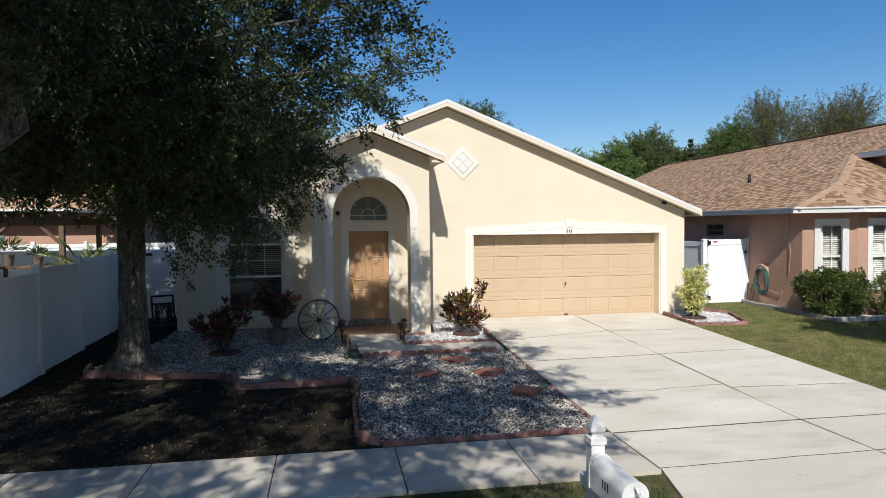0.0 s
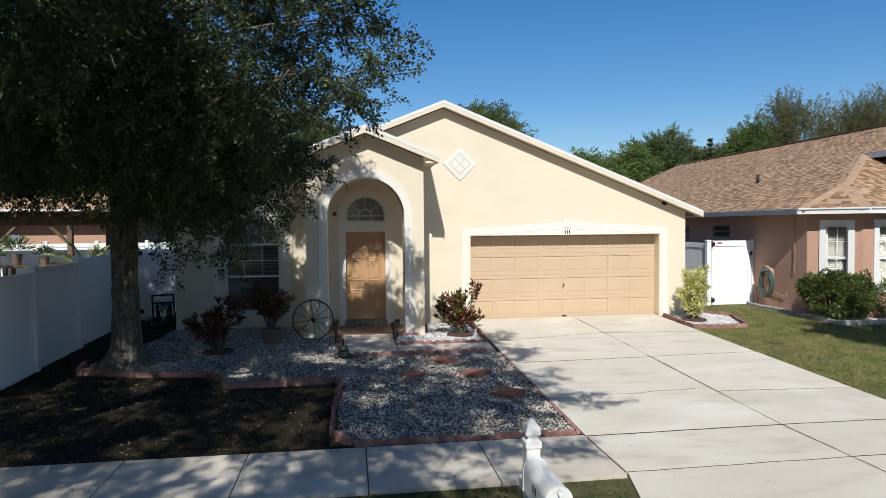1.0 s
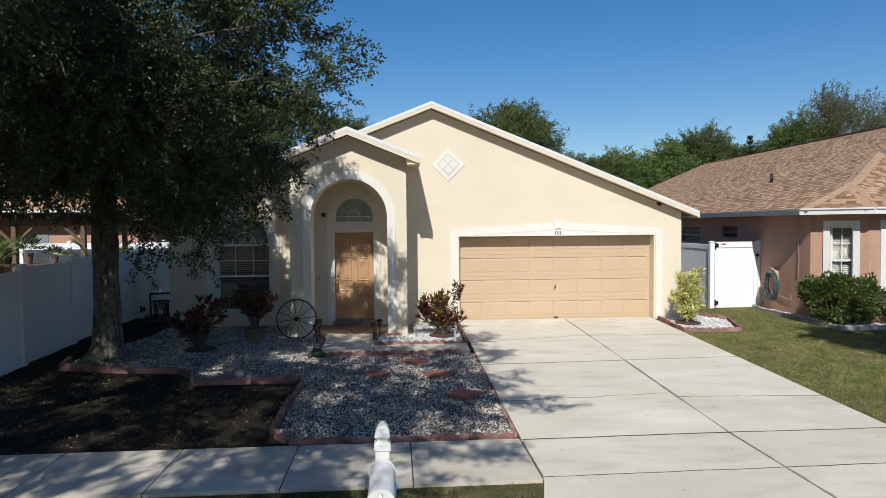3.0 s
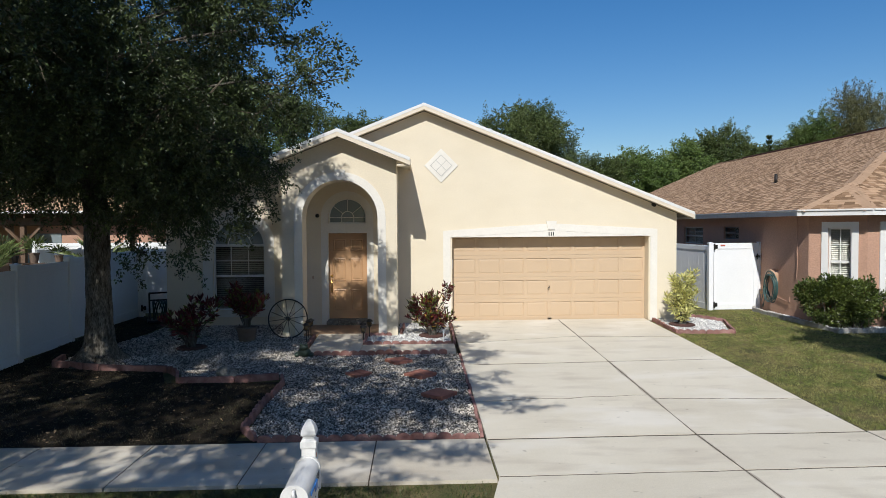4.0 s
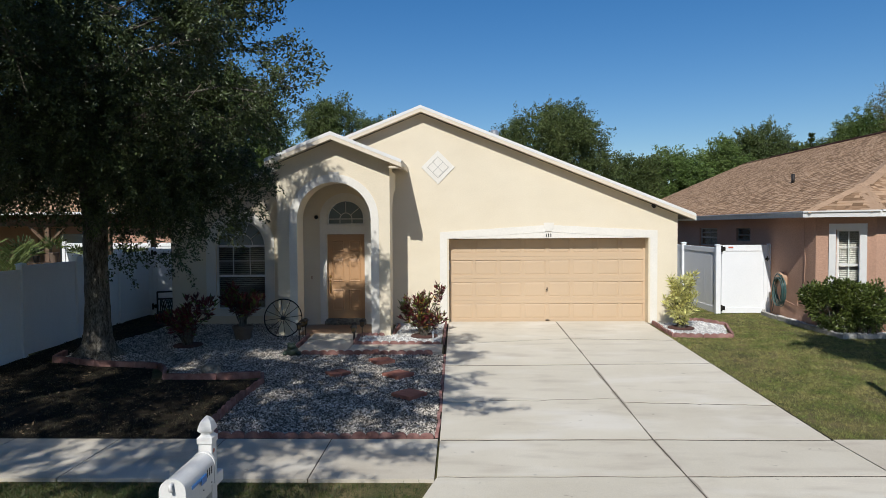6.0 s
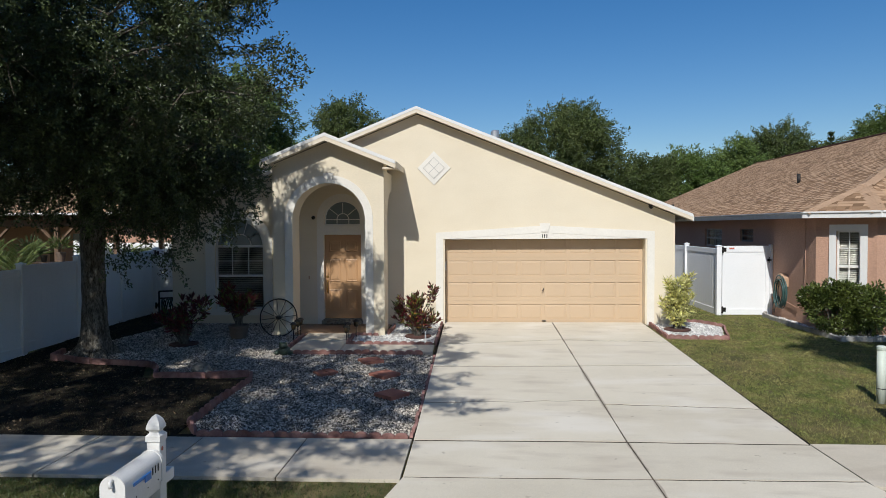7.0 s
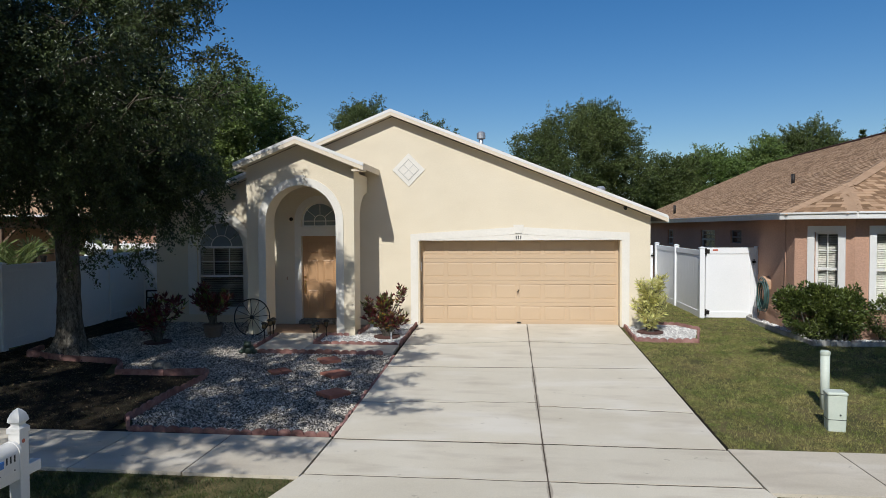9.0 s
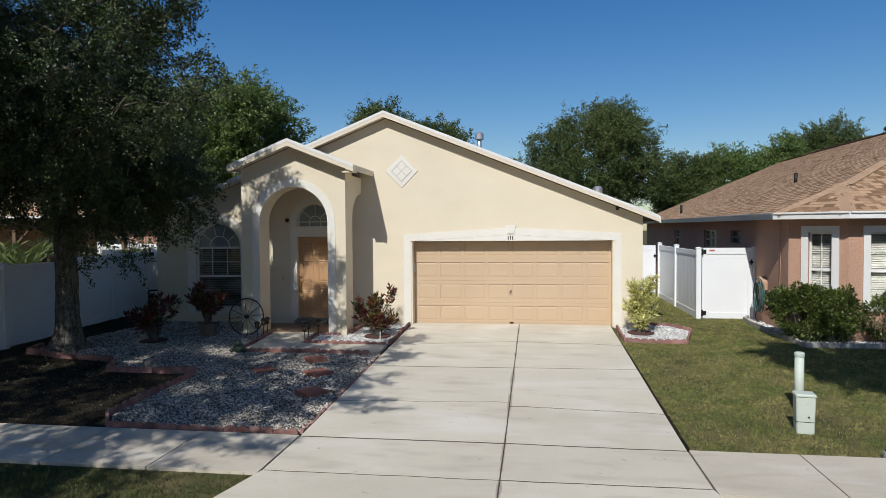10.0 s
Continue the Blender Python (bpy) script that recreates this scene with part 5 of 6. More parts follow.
# ---- grass ----
def grass(name, polys, holes, per, high, material, seed, label):
    """Thin blades over the lawns in small tufts: one leaning triangle each."""
    rng = np.random.default_rng(seed)
    spots = []
    for poly, thick in polys:
        px, py = np.array(poly).T
        n = int((px.max() - px.min()) * (py.max() - py.min()) * per * thick / 6)
        x, y = np.repeat(rng.uniform(px.min(), px.max(), n), 6), np.repeat(rng.uniform(py.min(), py.max(), n), 6)
        n *= 6
        x, y = x + rng.normal(0, 0.022, n), y + rng.normal(0, 0.022, n)
        keep = inside(x, y, poly)
        worn = np.array([noise.noise(Vector((a * 0.8, b * 0.8, seed))) + 0.6 * noise.noise(Vector((a * 2.7, b * 2.7, seed))) for a, b in zip(x, y)])
        keep &= worn > rng.uniform(-0.85, 0.25, n)
        for hole in holes:
            keep &= ~inside(x, y, hole)
        spots.append(np.stack([x[keep], y[keep]], -1))
    p = np.concatenate(spots)
    n = len(p)
    z = 0.04 * np.clip(p[:, 1], -7.75, 0) - 0.022
    tall = high * rng.uniform(0.4, 1.3, n)
    a = rng.uniform(0, math.tau, n)
    lean = rng.uniform(0.2, 1.1, n) * tall
    b = rng.uniform(0, math.tau, n)
    w = rng.uniform(0.0025, 0.005, n)
    base = np.stack([p[:, 0], p[:, 1], z], -1)
    side = np.stack([np.cos(a) * w, np.sin(a) * w, np.zeros(n)], -1)
    tip = base + np.stack([np.cos(b) * lean, np.sin(b) * lean, tall], -1)
    v = np.stack([base - side, base + side, tip], 1).reshape(-1, 3)
    return tagged(raw(name, v, np.arange(n * 3).reshape(-1, 3), material, None, label), category="grass", kind="stuff")


grass("lawn_grass", [([(4.9, -7.8), (9.2, -7.8), (9.2, -0.2), (4.9, -0.2)], 1.0), ([(5.65, -0.2), (8.6, -0.2), (8.6, 7.2), (5.65, 7.2)], 0.6), ([(9.2, -7.8), (13.5, -7.8), (13.5, -1.8), (9.2, -1.8)], 0.8)], [ISLAND, NB_BED], 5200, 0.036, GRASS, 51, "short green and straw-coloured lawn grass")
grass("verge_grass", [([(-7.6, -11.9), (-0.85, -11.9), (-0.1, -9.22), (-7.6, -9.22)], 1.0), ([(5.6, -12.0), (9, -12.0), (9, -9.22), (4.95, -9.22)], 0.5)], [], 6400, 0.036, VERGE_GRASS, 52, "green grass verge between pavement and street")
grass("shaded_grass", [([(-8.4, -7.83), (-3.2, -7.83), (-3.2, -5.05), (-5.1, -5.0), (-5.4, -4.3), (-7.75, -3.8), (-8.4, -3.6)], 1.0), ([(-8.4, -3.8), (-7.7, -3.7), (-7.1, -0.8), (-7.0, 1.7), (-8.4, 1.7)], 0.7), ([(-13.0, -7.83), (-8.4, -7.83), (-8.4, -5.4), (-13, -5.4)], 0.4)], [], 2600, 0.045, SHADE_DRY_GRASS, 53, "thin dry grass under the oak, darkened to deepen its shade")

# ---- fences ----
def fence_run(start, end, posts, name="fence", label="white vinyl privacy fence with capped posts", high=1.78, groove=0.004, clear_by=-0.05):
    """A board fence from start to end on plan, as one thing: posts with caps, rails, upright boards."""
    run = math.dist(start, end)
    f = thing(name, (start[0], start[1], 0), label, name.replace("_", " "), turn=math.degrees(math.atan2(end[1] - start[1], end[0] - start[0])))
    c, s = (end[0] - start[0]) / run, (end[1] - start[1]) / run
    if posts > 1:
        for k in range(posts):
            x = run * k / (posts - 1)
            g = ground_z(start[1] + s * x)
            post = part("post", box(x - 0.064, x + 0.064, -0.064, 0.064, g - 0.1, g + high + 0.055, 0.006), VINYL, f)
            bm = bmesh.new()
            rings = [[bm.verts.new((x + i * w, j * w, g + high + 0.055 + h)) for i, j in ((-1, -1), (1, -1), (1, 1), (-1, 1))] for w, h in ((0.074, 0.0), (0.074, 0.02), (0.001, 0.045))]
            for a, b in zip(rings, rings[1:]):
                for j in range(4):
                    bm.faces.new((a[j], a[j - 1], b[j - 1], b[j]))
            bm.faces.new(rings[0][::-1])
            part("cap", bm, VINYL, post)
    spans = max(1, posts - 1)
    for k in range(spans):
        x0, x1 = run * k / spans + 0.065, run * (k + 1) / spans - 0.065
        g = ground_z(start[1] + s * (x0 + x1) / 2)
        part("top_rail", box(x0, x1, -0.028, 0.028, g + high - 0.14, g + high, 0.005), VINYL, f)
        part("bottom_rail", box(x0, x1, -0.028, 0.028, g + clear_by, g + clear_by + 0.205, 0.005), VINYL, f)
        n = max(1, round((x1 - x0) / 0.17))
        w = (x1 - x0) / n
        board = mesh_of("board", box(-w / 2 + groove * 0.3, w / 2 - groove * 0.3, -0.012, 0.012, 0, high - 0.345 - clear_by, groove), VINYL)
        for i in range(n):
            part("board", board, None, f).matrix_basis = pose(x0 + w * (i + 0.5), 0, g + clear_by + 0.205)
    return f


fence_run((-8.42, -5.25), (-8.42, 2.12), 5, groove=0.0012, clear_by=0.0)
fence_run((7.31, 1.85), (7.31, 7.2), 3, high=1.79)
fence_run((-15.5, 9.5), (-6.9, 9.5), 6, high=1.84)


def gate(x0, x1, y, high, foot=0.09, label="closed white vinyl garden gate with black hinges"):
    g = thing("gate", (0, y, 0), label, "gate")
    part("gate_frame", solid([(x0, foot), (x1, foot), (x1, high), (x0, high)], [[(x0 + 0.11, foot + 0.15), (x1 - 0.11, foot + 0.15), (x1 - 0.11, high - 0.16), (x0 + 0.11, high - 0.16)]], (-0.03, 0.03)), VINYL, g)
    part("panel", box(x0 + 0.111, x1 - 0.111, -0.012, 0.012, foot + 0.152, high - 0.162), VINYL, g)
    for z in (foot + 0.14, high - 0.1):
        leafs = box(x0 - 0.09, x0 - 0.035, -0.046, -0.032, z - 0.055, z + 0.055, 0.004)
        box(x0 + 0.03, x0 + 0.10, -0.046, -0.032, z - 0.055, z + 0.055, 0.004, leafs)
        box(x0 - 0.04, x0 + 0.04, -0.05, -0.034, z - 0.03, z + 0.03, 0.004, leafs)
        hinge = part("hinge", leafs, BLACK, g, "black butterfly hinge")
        part("pin", tube([(x0 - 0.004, -0.06, z - 0.085), (x0 - 0.004, -0.06, z + 0.085)], 0.026, 10), BLACK, hinge)
    latch = part("latch", box(x1 - 0.07, x1 + 0.05, -0.05, -0.032, high * 0.78, high * 0.78 + 0.06, 0.004), BLACK, g, "black gravity latch")
    part("bolt", tube([(x1 - 0.03, -0.055, high * 0.78 - 0.04), (x1 - 0.03, -0.055, high * 0.78 + 0.11)], 0.012, 8), BLACK, latch)
    return g


right_gate = gate(7.40, 8.65, 1.85, 1.86, 0.0)
part("sign", box(7.58, 7.71, -0.038, -0.031, 1.775, 1.815), RED, right_gate, "small red maker's sign")
part("gate_post", box(8.655, 8.80, -0.05, 0.07, -0.08, 1.89, 0.006), VINYL, right_gate)
gate(5.66, 7.18, 7.25, 1.78)
left_gate = gate(-8.3, -7.0, 1.9, 1.82)
part("gate_post", box(-8.41, -8.305, -0.05, 0.05, -0.05, 1.86, 0.006), VINYL, left_gate)
part("sign", box(-8.05, -7.9, -0.04, -0.031, 1.66, 1.73), INK, left_gate, "small dark sign")


# ---- plants ----
def rosette_shrub(name, place, lumps, stems, leaf, per, materials, shares, seed, label, category, group="", reach=0.4, droop=0.25, rise=1.0):
    """A shrub of upright stems from one foot; each ends in a lump of the crown (centre, radii) and carries whorls of long leaves near its tip."""
    rng = np.random.default_rng(seed)
    root = thing(name, place, label, category, group)
    wood = bmesh.new()
    at, aim = [], []
    weights = np.array([r[0] * r[1] * r[2] for _, r in lumps]) ** 0.7
    for k in range(stems):
        c, r = lumps[rng.choice(len(lumps), p=weights / weights.sum())]
        d = unit(rng, 1)[0] * rng.uniform(0.35, 1.0)
        end = Vector([c[i] + r[i] * d[i] for i in range(3)])
        start = Vector((rng.uniform(-0.07, 0.07), rng.uniform(-0.07, 0.07), 0))
        mid = Vector((start.x + 0.4 * (end.x - start.x), start.y + 0.4 * (end.y - start.y), 0.55 * end.z)) + Vector(rng.normal(0, 0.02, 3))
        line = [start, start.lerp(mid, 0.5) + Vector(rng.normal(0, 0.012, 3)), mid, mid.lerp(end, 0.5) + Vector(rng.normal(0, 0.012, 3)), end]
        tube(line, [0.012, 0.010, 0.008, 0.006, 0.003], 5, wood)
        way = np.array((end - mid).normalized()) * 0.6 + np.array((0, 0, 0.4))
        for i in range(per):
            back = reach * rng.uniform(0, 1) ** 1.6
            p = np.array(end) - np.array((end - mid).normalized()) * min(back, (end - mid).length)
            out = unit(rng, 1)[0]
            out[2] = abs(out[2]) * 0.8 - droop * back / reach
            at.append(p)
            aim.append(out + way * rise * (0.9 - back / reach))
    part("stem", wood, BARK, root)
    v, f = leaves(rng, np.array(at), np.array(aim), *leaf)
    pick = rng.choice(len(materials), size=len(f), p=shares)
    for k, (m, kind) in enumerate(materials):
        verts = v.reshape(-1, 4, 3)[pick == k].reshape(-1, 3)
        raw(kind, verts, np.arange(len(verts)).reshape(-1, 4), m, root)
    return root


CROTON = ((CROTON_GREEN, "green_foliage"), (CROTON_RED, "red_foliage"), (CROTON_GOLD, "golden_foliage"))
rosette_shrub("croton", (-0.55, -1.55, ground_z(-1.5)), [((-0.24, 0, 0.72), (0.36, 0.36, 0.3)), ((0.3, 0, 0.5), (0.26, 0.28, 0.24)), ((0.34, -0.05, 1.04), (0.12, 0.12, 0.18)), ((-0.46, 0, 0.55), (0.18, 0.2, 0.22)), ((0.02, 0, 0.84), (0.24, 0.22, 0.18)), ((0.0, -0.1, 0.45), (0.35, 0.3, 0.15))], 72, (0.125, 0.036), 26, CROTON, (0.32, 0.62, 0.06), 61, "red and green croton shrub in white gravel", "shrub", "crotons", reach=0.3, droop=0.5)
rosette_shrub("croton", (-5.52, -2.45, ground_z(-2.4)), [((-0.3, 0, 0.62), (0.42, 0.36, 0.22)), ((0.32, 0, 0.9), (0.36, 0.34, 0.2)), ((0.1, -0.1, 0.62), (0.4, 0.36, 0.2))], 42, (0.16, 0.05), 20, CROTON, (0.2, 0.79, 0.01), 62, "dark red croton shrub in shaded gravel", "shrub", "crotons", reach=0.34, droop=0.6)
potted = rosette_shrub("potted_croton", (-4.58, -1.75, ground_z(-1.75) + 0.3), [((-0.22, 0, 0.66), (0.3, 0.3, 0.28)), ((0.2, 0, 0.55), (0.3, 0.3, 0.25))], 34, (0.16, 0.046), 26, CROTON, (0.25, 0.74, 0.01), 63, "dark croton in a brown clay pot", "potted plant", droop=0.6)
part("pot", turned([(0.165, -0.31), (0.17, -0.3), (0.215, -0.04), (0.235, -0.035), (0.235, 0.0), (0.2, 0.0), (0.195, -0.04)], 22), POT, potted, "plain brown clay pot")
rosette_shrub("variegated_shrub", (5.44, -0.72, ground_z(-0.7)), [((-0.08, 0, 1.05), (0.24, 0.24, 0.26)), ((0.24, -0.02, 1.22), (0.2, 0.18, 0.14)), ((-0.2, 0, 0.66), (0.22, 0.24, 0.22)), ((0.14, 0, 0.72), (0.26, 0.24, 0.26)), ((0.05, -0.05, 0.38), (0.22, 0.22, 0.12)), ((-0.02, 0, 0.85), (0.26, 0.24, 0.2))], 70, (0.15, 0.034), 34, ((YELLOW_LEAF, "foliage"),), (1.0,), 64, "yellow-green variegated shrub in a white gravel bed", "shrub", reach=0.3, droop=1.0, rise=0.5)


def ring_mat(x, y, r):
    return tagged(part("tree_ring", turned([(r * 0.72, 0.0), (r, 0.0), (r, 0.03), (r * 0.75, 0.045), (r * 0.72, 0.03)], 18), RUBBER, None, "brown rubber planting ring"), category="planting ring")


for x, y in ((-0.55, -1.55), (5.44, -0.72), (-5.52, -2.45)):
    ring_mat(x, y, 0.3).location = (x, y, ground_z(y) + 0.01)


def hedge(name, blobs, seed, label, count=9000):
    rng = np.random.default_rng(seed)
    base = Vector((blobs[0][0][0], blobs[0][0][1], ground_z(blobs[0][0][1])))
    root = thing(name, base, label, "hedge", "hedges")
    at, d = crown_twigs(rng, blobs, count, 0.0, 0.72)
    keep = (at[:, 2] > base.z + 0.04) & (np.array([noise.noise(Vector(p) * 3.2) for p in at]) > -0.34)
    at, d = at[keep], d[keep]
    v, f = leaves(rng, at - np.array(base), d + rng.normal(0, 0.55, d.shape) + np.array((0, 0, 0.3)), 0.08, 0.04)
    raw("foliage", v, f, HEDGE_LEAF, root)
    wood = bmesh.new()
    for c, r in [b for b in blobs if b[1][0] > 0.41]:
        for k in range(7):
            a = rng.uniform(0, math.tau)
            p = Vector((c[0] + 0.12 * math.cos(a), c[1] + 0.12 * math.sin(a), base.z)) - base
            q = Vector((c[0] + r[0] * 0.8 * math.cos(a), c[1] + r[1] * 0.8 * math.sin(a), c[2] + r[2] * 0.2)) - base
            tube([p, p.lerp(q, 0.5) + Vector((0, 0, 0.1)), q], [0.014, 0.01, 0.005], 5, wood)
    part("stem", wood, BARK, root)
    return root


hedge("hedge", [((8.75, -1.15, 0.58), (0.60, 0.42, 0.46)), ((9.3, -1.3, 0.56), (0.48, 0.38, 0.44)), ((8.5, -1.0, 0.74), (0.40, 0.34, 0.34)), ((9.0, -1.2, 0.78), (0.42, 0.36, 0.34)), ((8.3, -1.05, 0.82), (0.24, 0.24, 0.22)), ((9.45, -1.3, 0.78), (0.26, 0.26, 0.28)), ((8.85, -1.3, 0.98), (0.22, 0.2, 0.17)), ((9.15, -1.4, 0.45), (0.3, 0.25, 0.3)), ((8.8, -1.25, 0.3), (0.5, 0.3, 0.32)), ((9.3, -1.35, 0.3), (0.45, 0.28, 0.32)), ((8.62, -1.25, 1.05), (0.14, 0.14, 0.16)), ((9.55, -1.35, 0.98), (0.12, 0.12, 0.2))], 71, "dense dark green hedge before the neighbouring house", 13000)
hedge("hedge", [((10.2, -1.4, 0.5), (0.42, 0.32, 0.42)), ((10.8, -1.4, 0.58), (0.45, 0.32, 0.44)), ((11.4, -1.45, 0.55), (0.5, 0.34, 0.46)), ((12.1, -1.45, 0.5), (0.55, 0.34, 0.44)), ((10.45, -1.35, 0.86), (0.2, 0.2, 0.2))], 72, "dense dark green hedge under a window", 8000)


# ---- the letterbox ----
mailbox = thing("mailbox", (-1.675, -11.22, -0.295), "white letterbox on a white post with a pointed finial", "mailbox")
part("post", box(-0.05, 0.05, -0.05, 0.05, -0.05, 1.095, 0.004), WHITE, mailbox)
bm = bmesh.new()
prof = [(0.05, 1.09), (0.057, 1.092), (0.057, 1.135), (0.05, 1.14), (0.036, 1.155), (0.036, 1.166), (0.053, 1.184), (0.053, 1.194), (0.049, 1.216), (0.038, 1.248), (0.02, 1.275), (0.002, 1.29)]
rings = [[bm.verts.new((i * w, j * w, z)) for i, j in ((-1, -1), (1, -1), (1, 1), (-1, 1))] for w, z in prof]
for a, b in zip(rings, rings[1:]):
    for j in range(4):
        bm.faces.new((a[j], a[j - 1], b[j - 1], b[j]))
bm.faces.new(rings[-1])
part("finial", bm, WHITE, mailbox, "white pointed finial")
part("arm", box(-0.045, 0.045, -0.60, 0.19, 0.73, 0.82, 0.006), WHITE, mailbox)
part("brace", tube([(0, -0.04, 0.36), (0, -0.36, 0.735)], 0.055, 4), WHITE, mailbox)
hull = [(-0.085, 0.0), (0.085, 0.0), (0.085, 0.135)] + arc(0, 0.135, 0.085, 0.085, 0, 180, 16)[1:-1] + [(-0.085, 0.135)]
letter = part("box", solid([(x, z + 0.822) for x, z in hull], [], (-0.585, -0.085)), WHITE, mailbox, "white letterbox with a round top", False)
rim = [(x * 1.06, 0.815 + z * 1.05) for x, z in hull]
part("rear_lip", solid(rim, [], (-0.098, -0.07)), WHITE, letter)
lid = part("lid", solid([(x * 1.05, 0.816 + z * 1.045) for x, z in hull], [], (-0.605, -0.578)), WHITE, mailbox, "white hinged lid")
part("pull", tube([(0, -0.605, 1.015), (0, -0.635, 1.01), (0.004, -0.64, 0.98), (0, -0.606, 0.965)], [0.012, 0.013, 0.012, 0.008], 8), WHITE, lid, smooth=True)
flag = part("flag", box(0.088, 0.094, -0.50, -0.26, 0.93, 0.955, 0.002), BLUE, mailbox, "blue lowered flag")
part("flag_plate", box(0.0945, 0.099, -0.36, -0.27, 0.90, 0.955, 0.002), BLUE, flag)
for k in range(3):
    part("number_bar", box(0.0855, 0.0875, -0.235 + 0.04 * k, -0.221 + 0.04 * k, 0.91, 0.965), INK, mailbox, "dark number bars")
    part("number_bar", box(-0.0875, -0.0855, -0.40 + 0.04 * k, -0.386 + 0.04 * k, 0.90, 0.955), INK, mailbox, "dark number bars")
for y in (-0.46, -0.30, -0.15):
    part("screw", turned([(0.006, 0), (0.005, 0.004)], 8), INK, mailbox).matrix_basis = pose(0.085, y, 0.845, 0, 90)
part("sticker", turned([(0.017, 0), (0.017, 0.001)], 16), RED, mailbox, "faded round red sticker").matrix_basis = pose(0.0505, -0.01, 1.03, 0, 90)

# ---- iron wheel leaning by the porch ----
wheel = thing("wagon_wheel", (-3.74, -1.55, ground_z(-1.5) + 0.42), "black iron wagon wheel leaning by the porch", "wagon wheel")
wheel.matrix_world = pose(-3.74, -1.52, ground_z(-1.5) + 0.425, -8, 0, 0)
ringline = [(0.425 * math.cos(math.tau * k / 40), 0, 0.425 * math.sin(math.tau * k / 40)) for k in range(41)]
part("rim", tube(ringline, 0.014, 8, cap=False), BLACK, wheel, smooth=True)
part("hub", tube([(0, -0.06, 0), (0, -0.045, 0), (0, 0.045, 0), (0, 0.06, 0)], [0.03, 0.045, 0.045, 0.03], 14), BLACK, wheel)
for k in range(12):
    a = math.tau * (k + 0.25) / 12
    part("spoke", tube([(0.04 * math.cos(a), 0, 0.04 * math.sin(a)), (0.42 * math.cos(a), 0, 0.42 * math.sin(a))], 0.007, 6), BLACK, wheel)

AMBER = clear("smoked_glass", (0.12, 0.08, 0.04), 0.15, 0.3)
# ---- solar path lights ----
def path_light(x, y):
    lamp = thing("path_light", (x, y, ground_z(y)), "small black solar path light on a stake", "path light", "path lights")
    part("stake", tube([(0, 0, -0.02), (0, 0, 0.26)], 0.011, 8), BLACK, lamp)
    part("collar", turned([(0.02, 0.24), (0.045, 0.255), (0.05, 0.27)], 14), BLACK, lamp)
    part("glass", turned([(0.042, 0.27), (0.052, 0.31), (0.048, 0.36)], 14), AMBER, lamp)
    part("cap", turned([(0.075, 0.36), (0.078, 0.37), (0.05, 0.40), (0.02, 0.415)], 14), BLACK, lamp)


for x, y in ((-3.26, -2.0), (-3.27, -1.62), (-3.25, -1.46), (-2.02, -2.3), (-2.05, -1.98), (-1.94, -1.62)):
    path_light(x, y)

# ---- frog figure, stone, pvc stub ----
frog = bmesh.new()
for c, r in (((0, 0, 0.1), (0.13, 0.11, 0.11)), ((0, -0.05, 0.2), (0.09, 0.08, 0.07)), ((-0.05, -0.07, 0.26), (0.03, 0.03, 0.03)), ((0.05, -0.07, 0.26), (0.03, 0.03, 0.03)), ((-0.13, -0.03, 0.06), (0.06, 0.09, 0.05)), ((0.13, -0.03, 0.06), (0.06, 0.09, 0.05))):
    bmesh.ops.create_icosphere(frog, subdivisions=2, radius=1, matrix=Matrix.Translation(c) @ Matrix.Diagonal((*r, 1)))
figure = part("garden_figure", frog, surface("dark_green_glaze", (0.02, 0.035, 0.025), (0.04, 0.06, 0.04), 12, 0.5, 0.3, 60, 0.3), None, "dark green garden figure sitting on gravel", True)
tagged(figure, category="garden figure").location = (-3.08, -3.3, ground_z(-3.3) - 0.01)
boulder = bmesh.new()
bmesh.ops.create_icosphere(boulder, subdivisions=3, radius=1, matrix=Matrix.Diagonal((0.19, 0.13, 0.14, 1)))
for v in boulder.verts:
    v.co *= 1 + 0.35 * noise.noise(v.co * 7)
tagged(part("boulder", boulder, STONE, None, "pale rough stone at the edge of the bed"), category="stone").location = (-4.15, -4.7, ground_z(-4.7) + 0.06)
tagged(part("pipe_stub", tube([(-0.33, -2.2, -0.15), (-0.33, -2.2, 0.17)], 0.016, 10), WHITE, None, "short white plastic pipe standing in gravel", True), category="pipe")

# ---- utility boxes on the lawn ----
utility = thing("utility_box", (6.55, -6.93, ground_z(-6.9)), "pale green plastic utility box standing in the lawn", "utility box", turn=-8)
bm = box(-0.105, 0.105, -0.09, 0.09, -0.1, 0.46, 0.012)
for v in bm.verts:
    if v.co.z > 0.2:
        v.co.x *= 1.12
        v.co.y *= 1.12
part("body", bm, UTILITY, utility)
part("lid", box(-0.127, 0.127, -0.112, 0.112, 0.455, 0.50, 0.014), UTILITY, utility)
part("seam", box(-0.112, 0.112, -0.097, 0.097, 0.13, 0.137), INK, utility)
part("lock", turned([(0.012, 0), (0.01, 0.01)], 10), INK, utility).matrix_basis = pose(0.035, -0.097, 0.2, 90)
marker = thing("utility_post", (6.82, -6.05, ground_z(-6.1)), "pale round plastic marker post standing in the lawn", "utility post")
part("tube", tube([(0, 0, -0.1), (0, 0, 0.80)], 0.062, 18), UTILITY, marker, smooth=True)
part("cap", turned([(0.066, 0.78), (0.069, 0.80), (0.069, 0.83), (0.05, 0.845)], 18), UTILITY, marker)
part("band", turned([(0.0635, 0.2), (0.0635, 0.212)], 18), INK, marker)

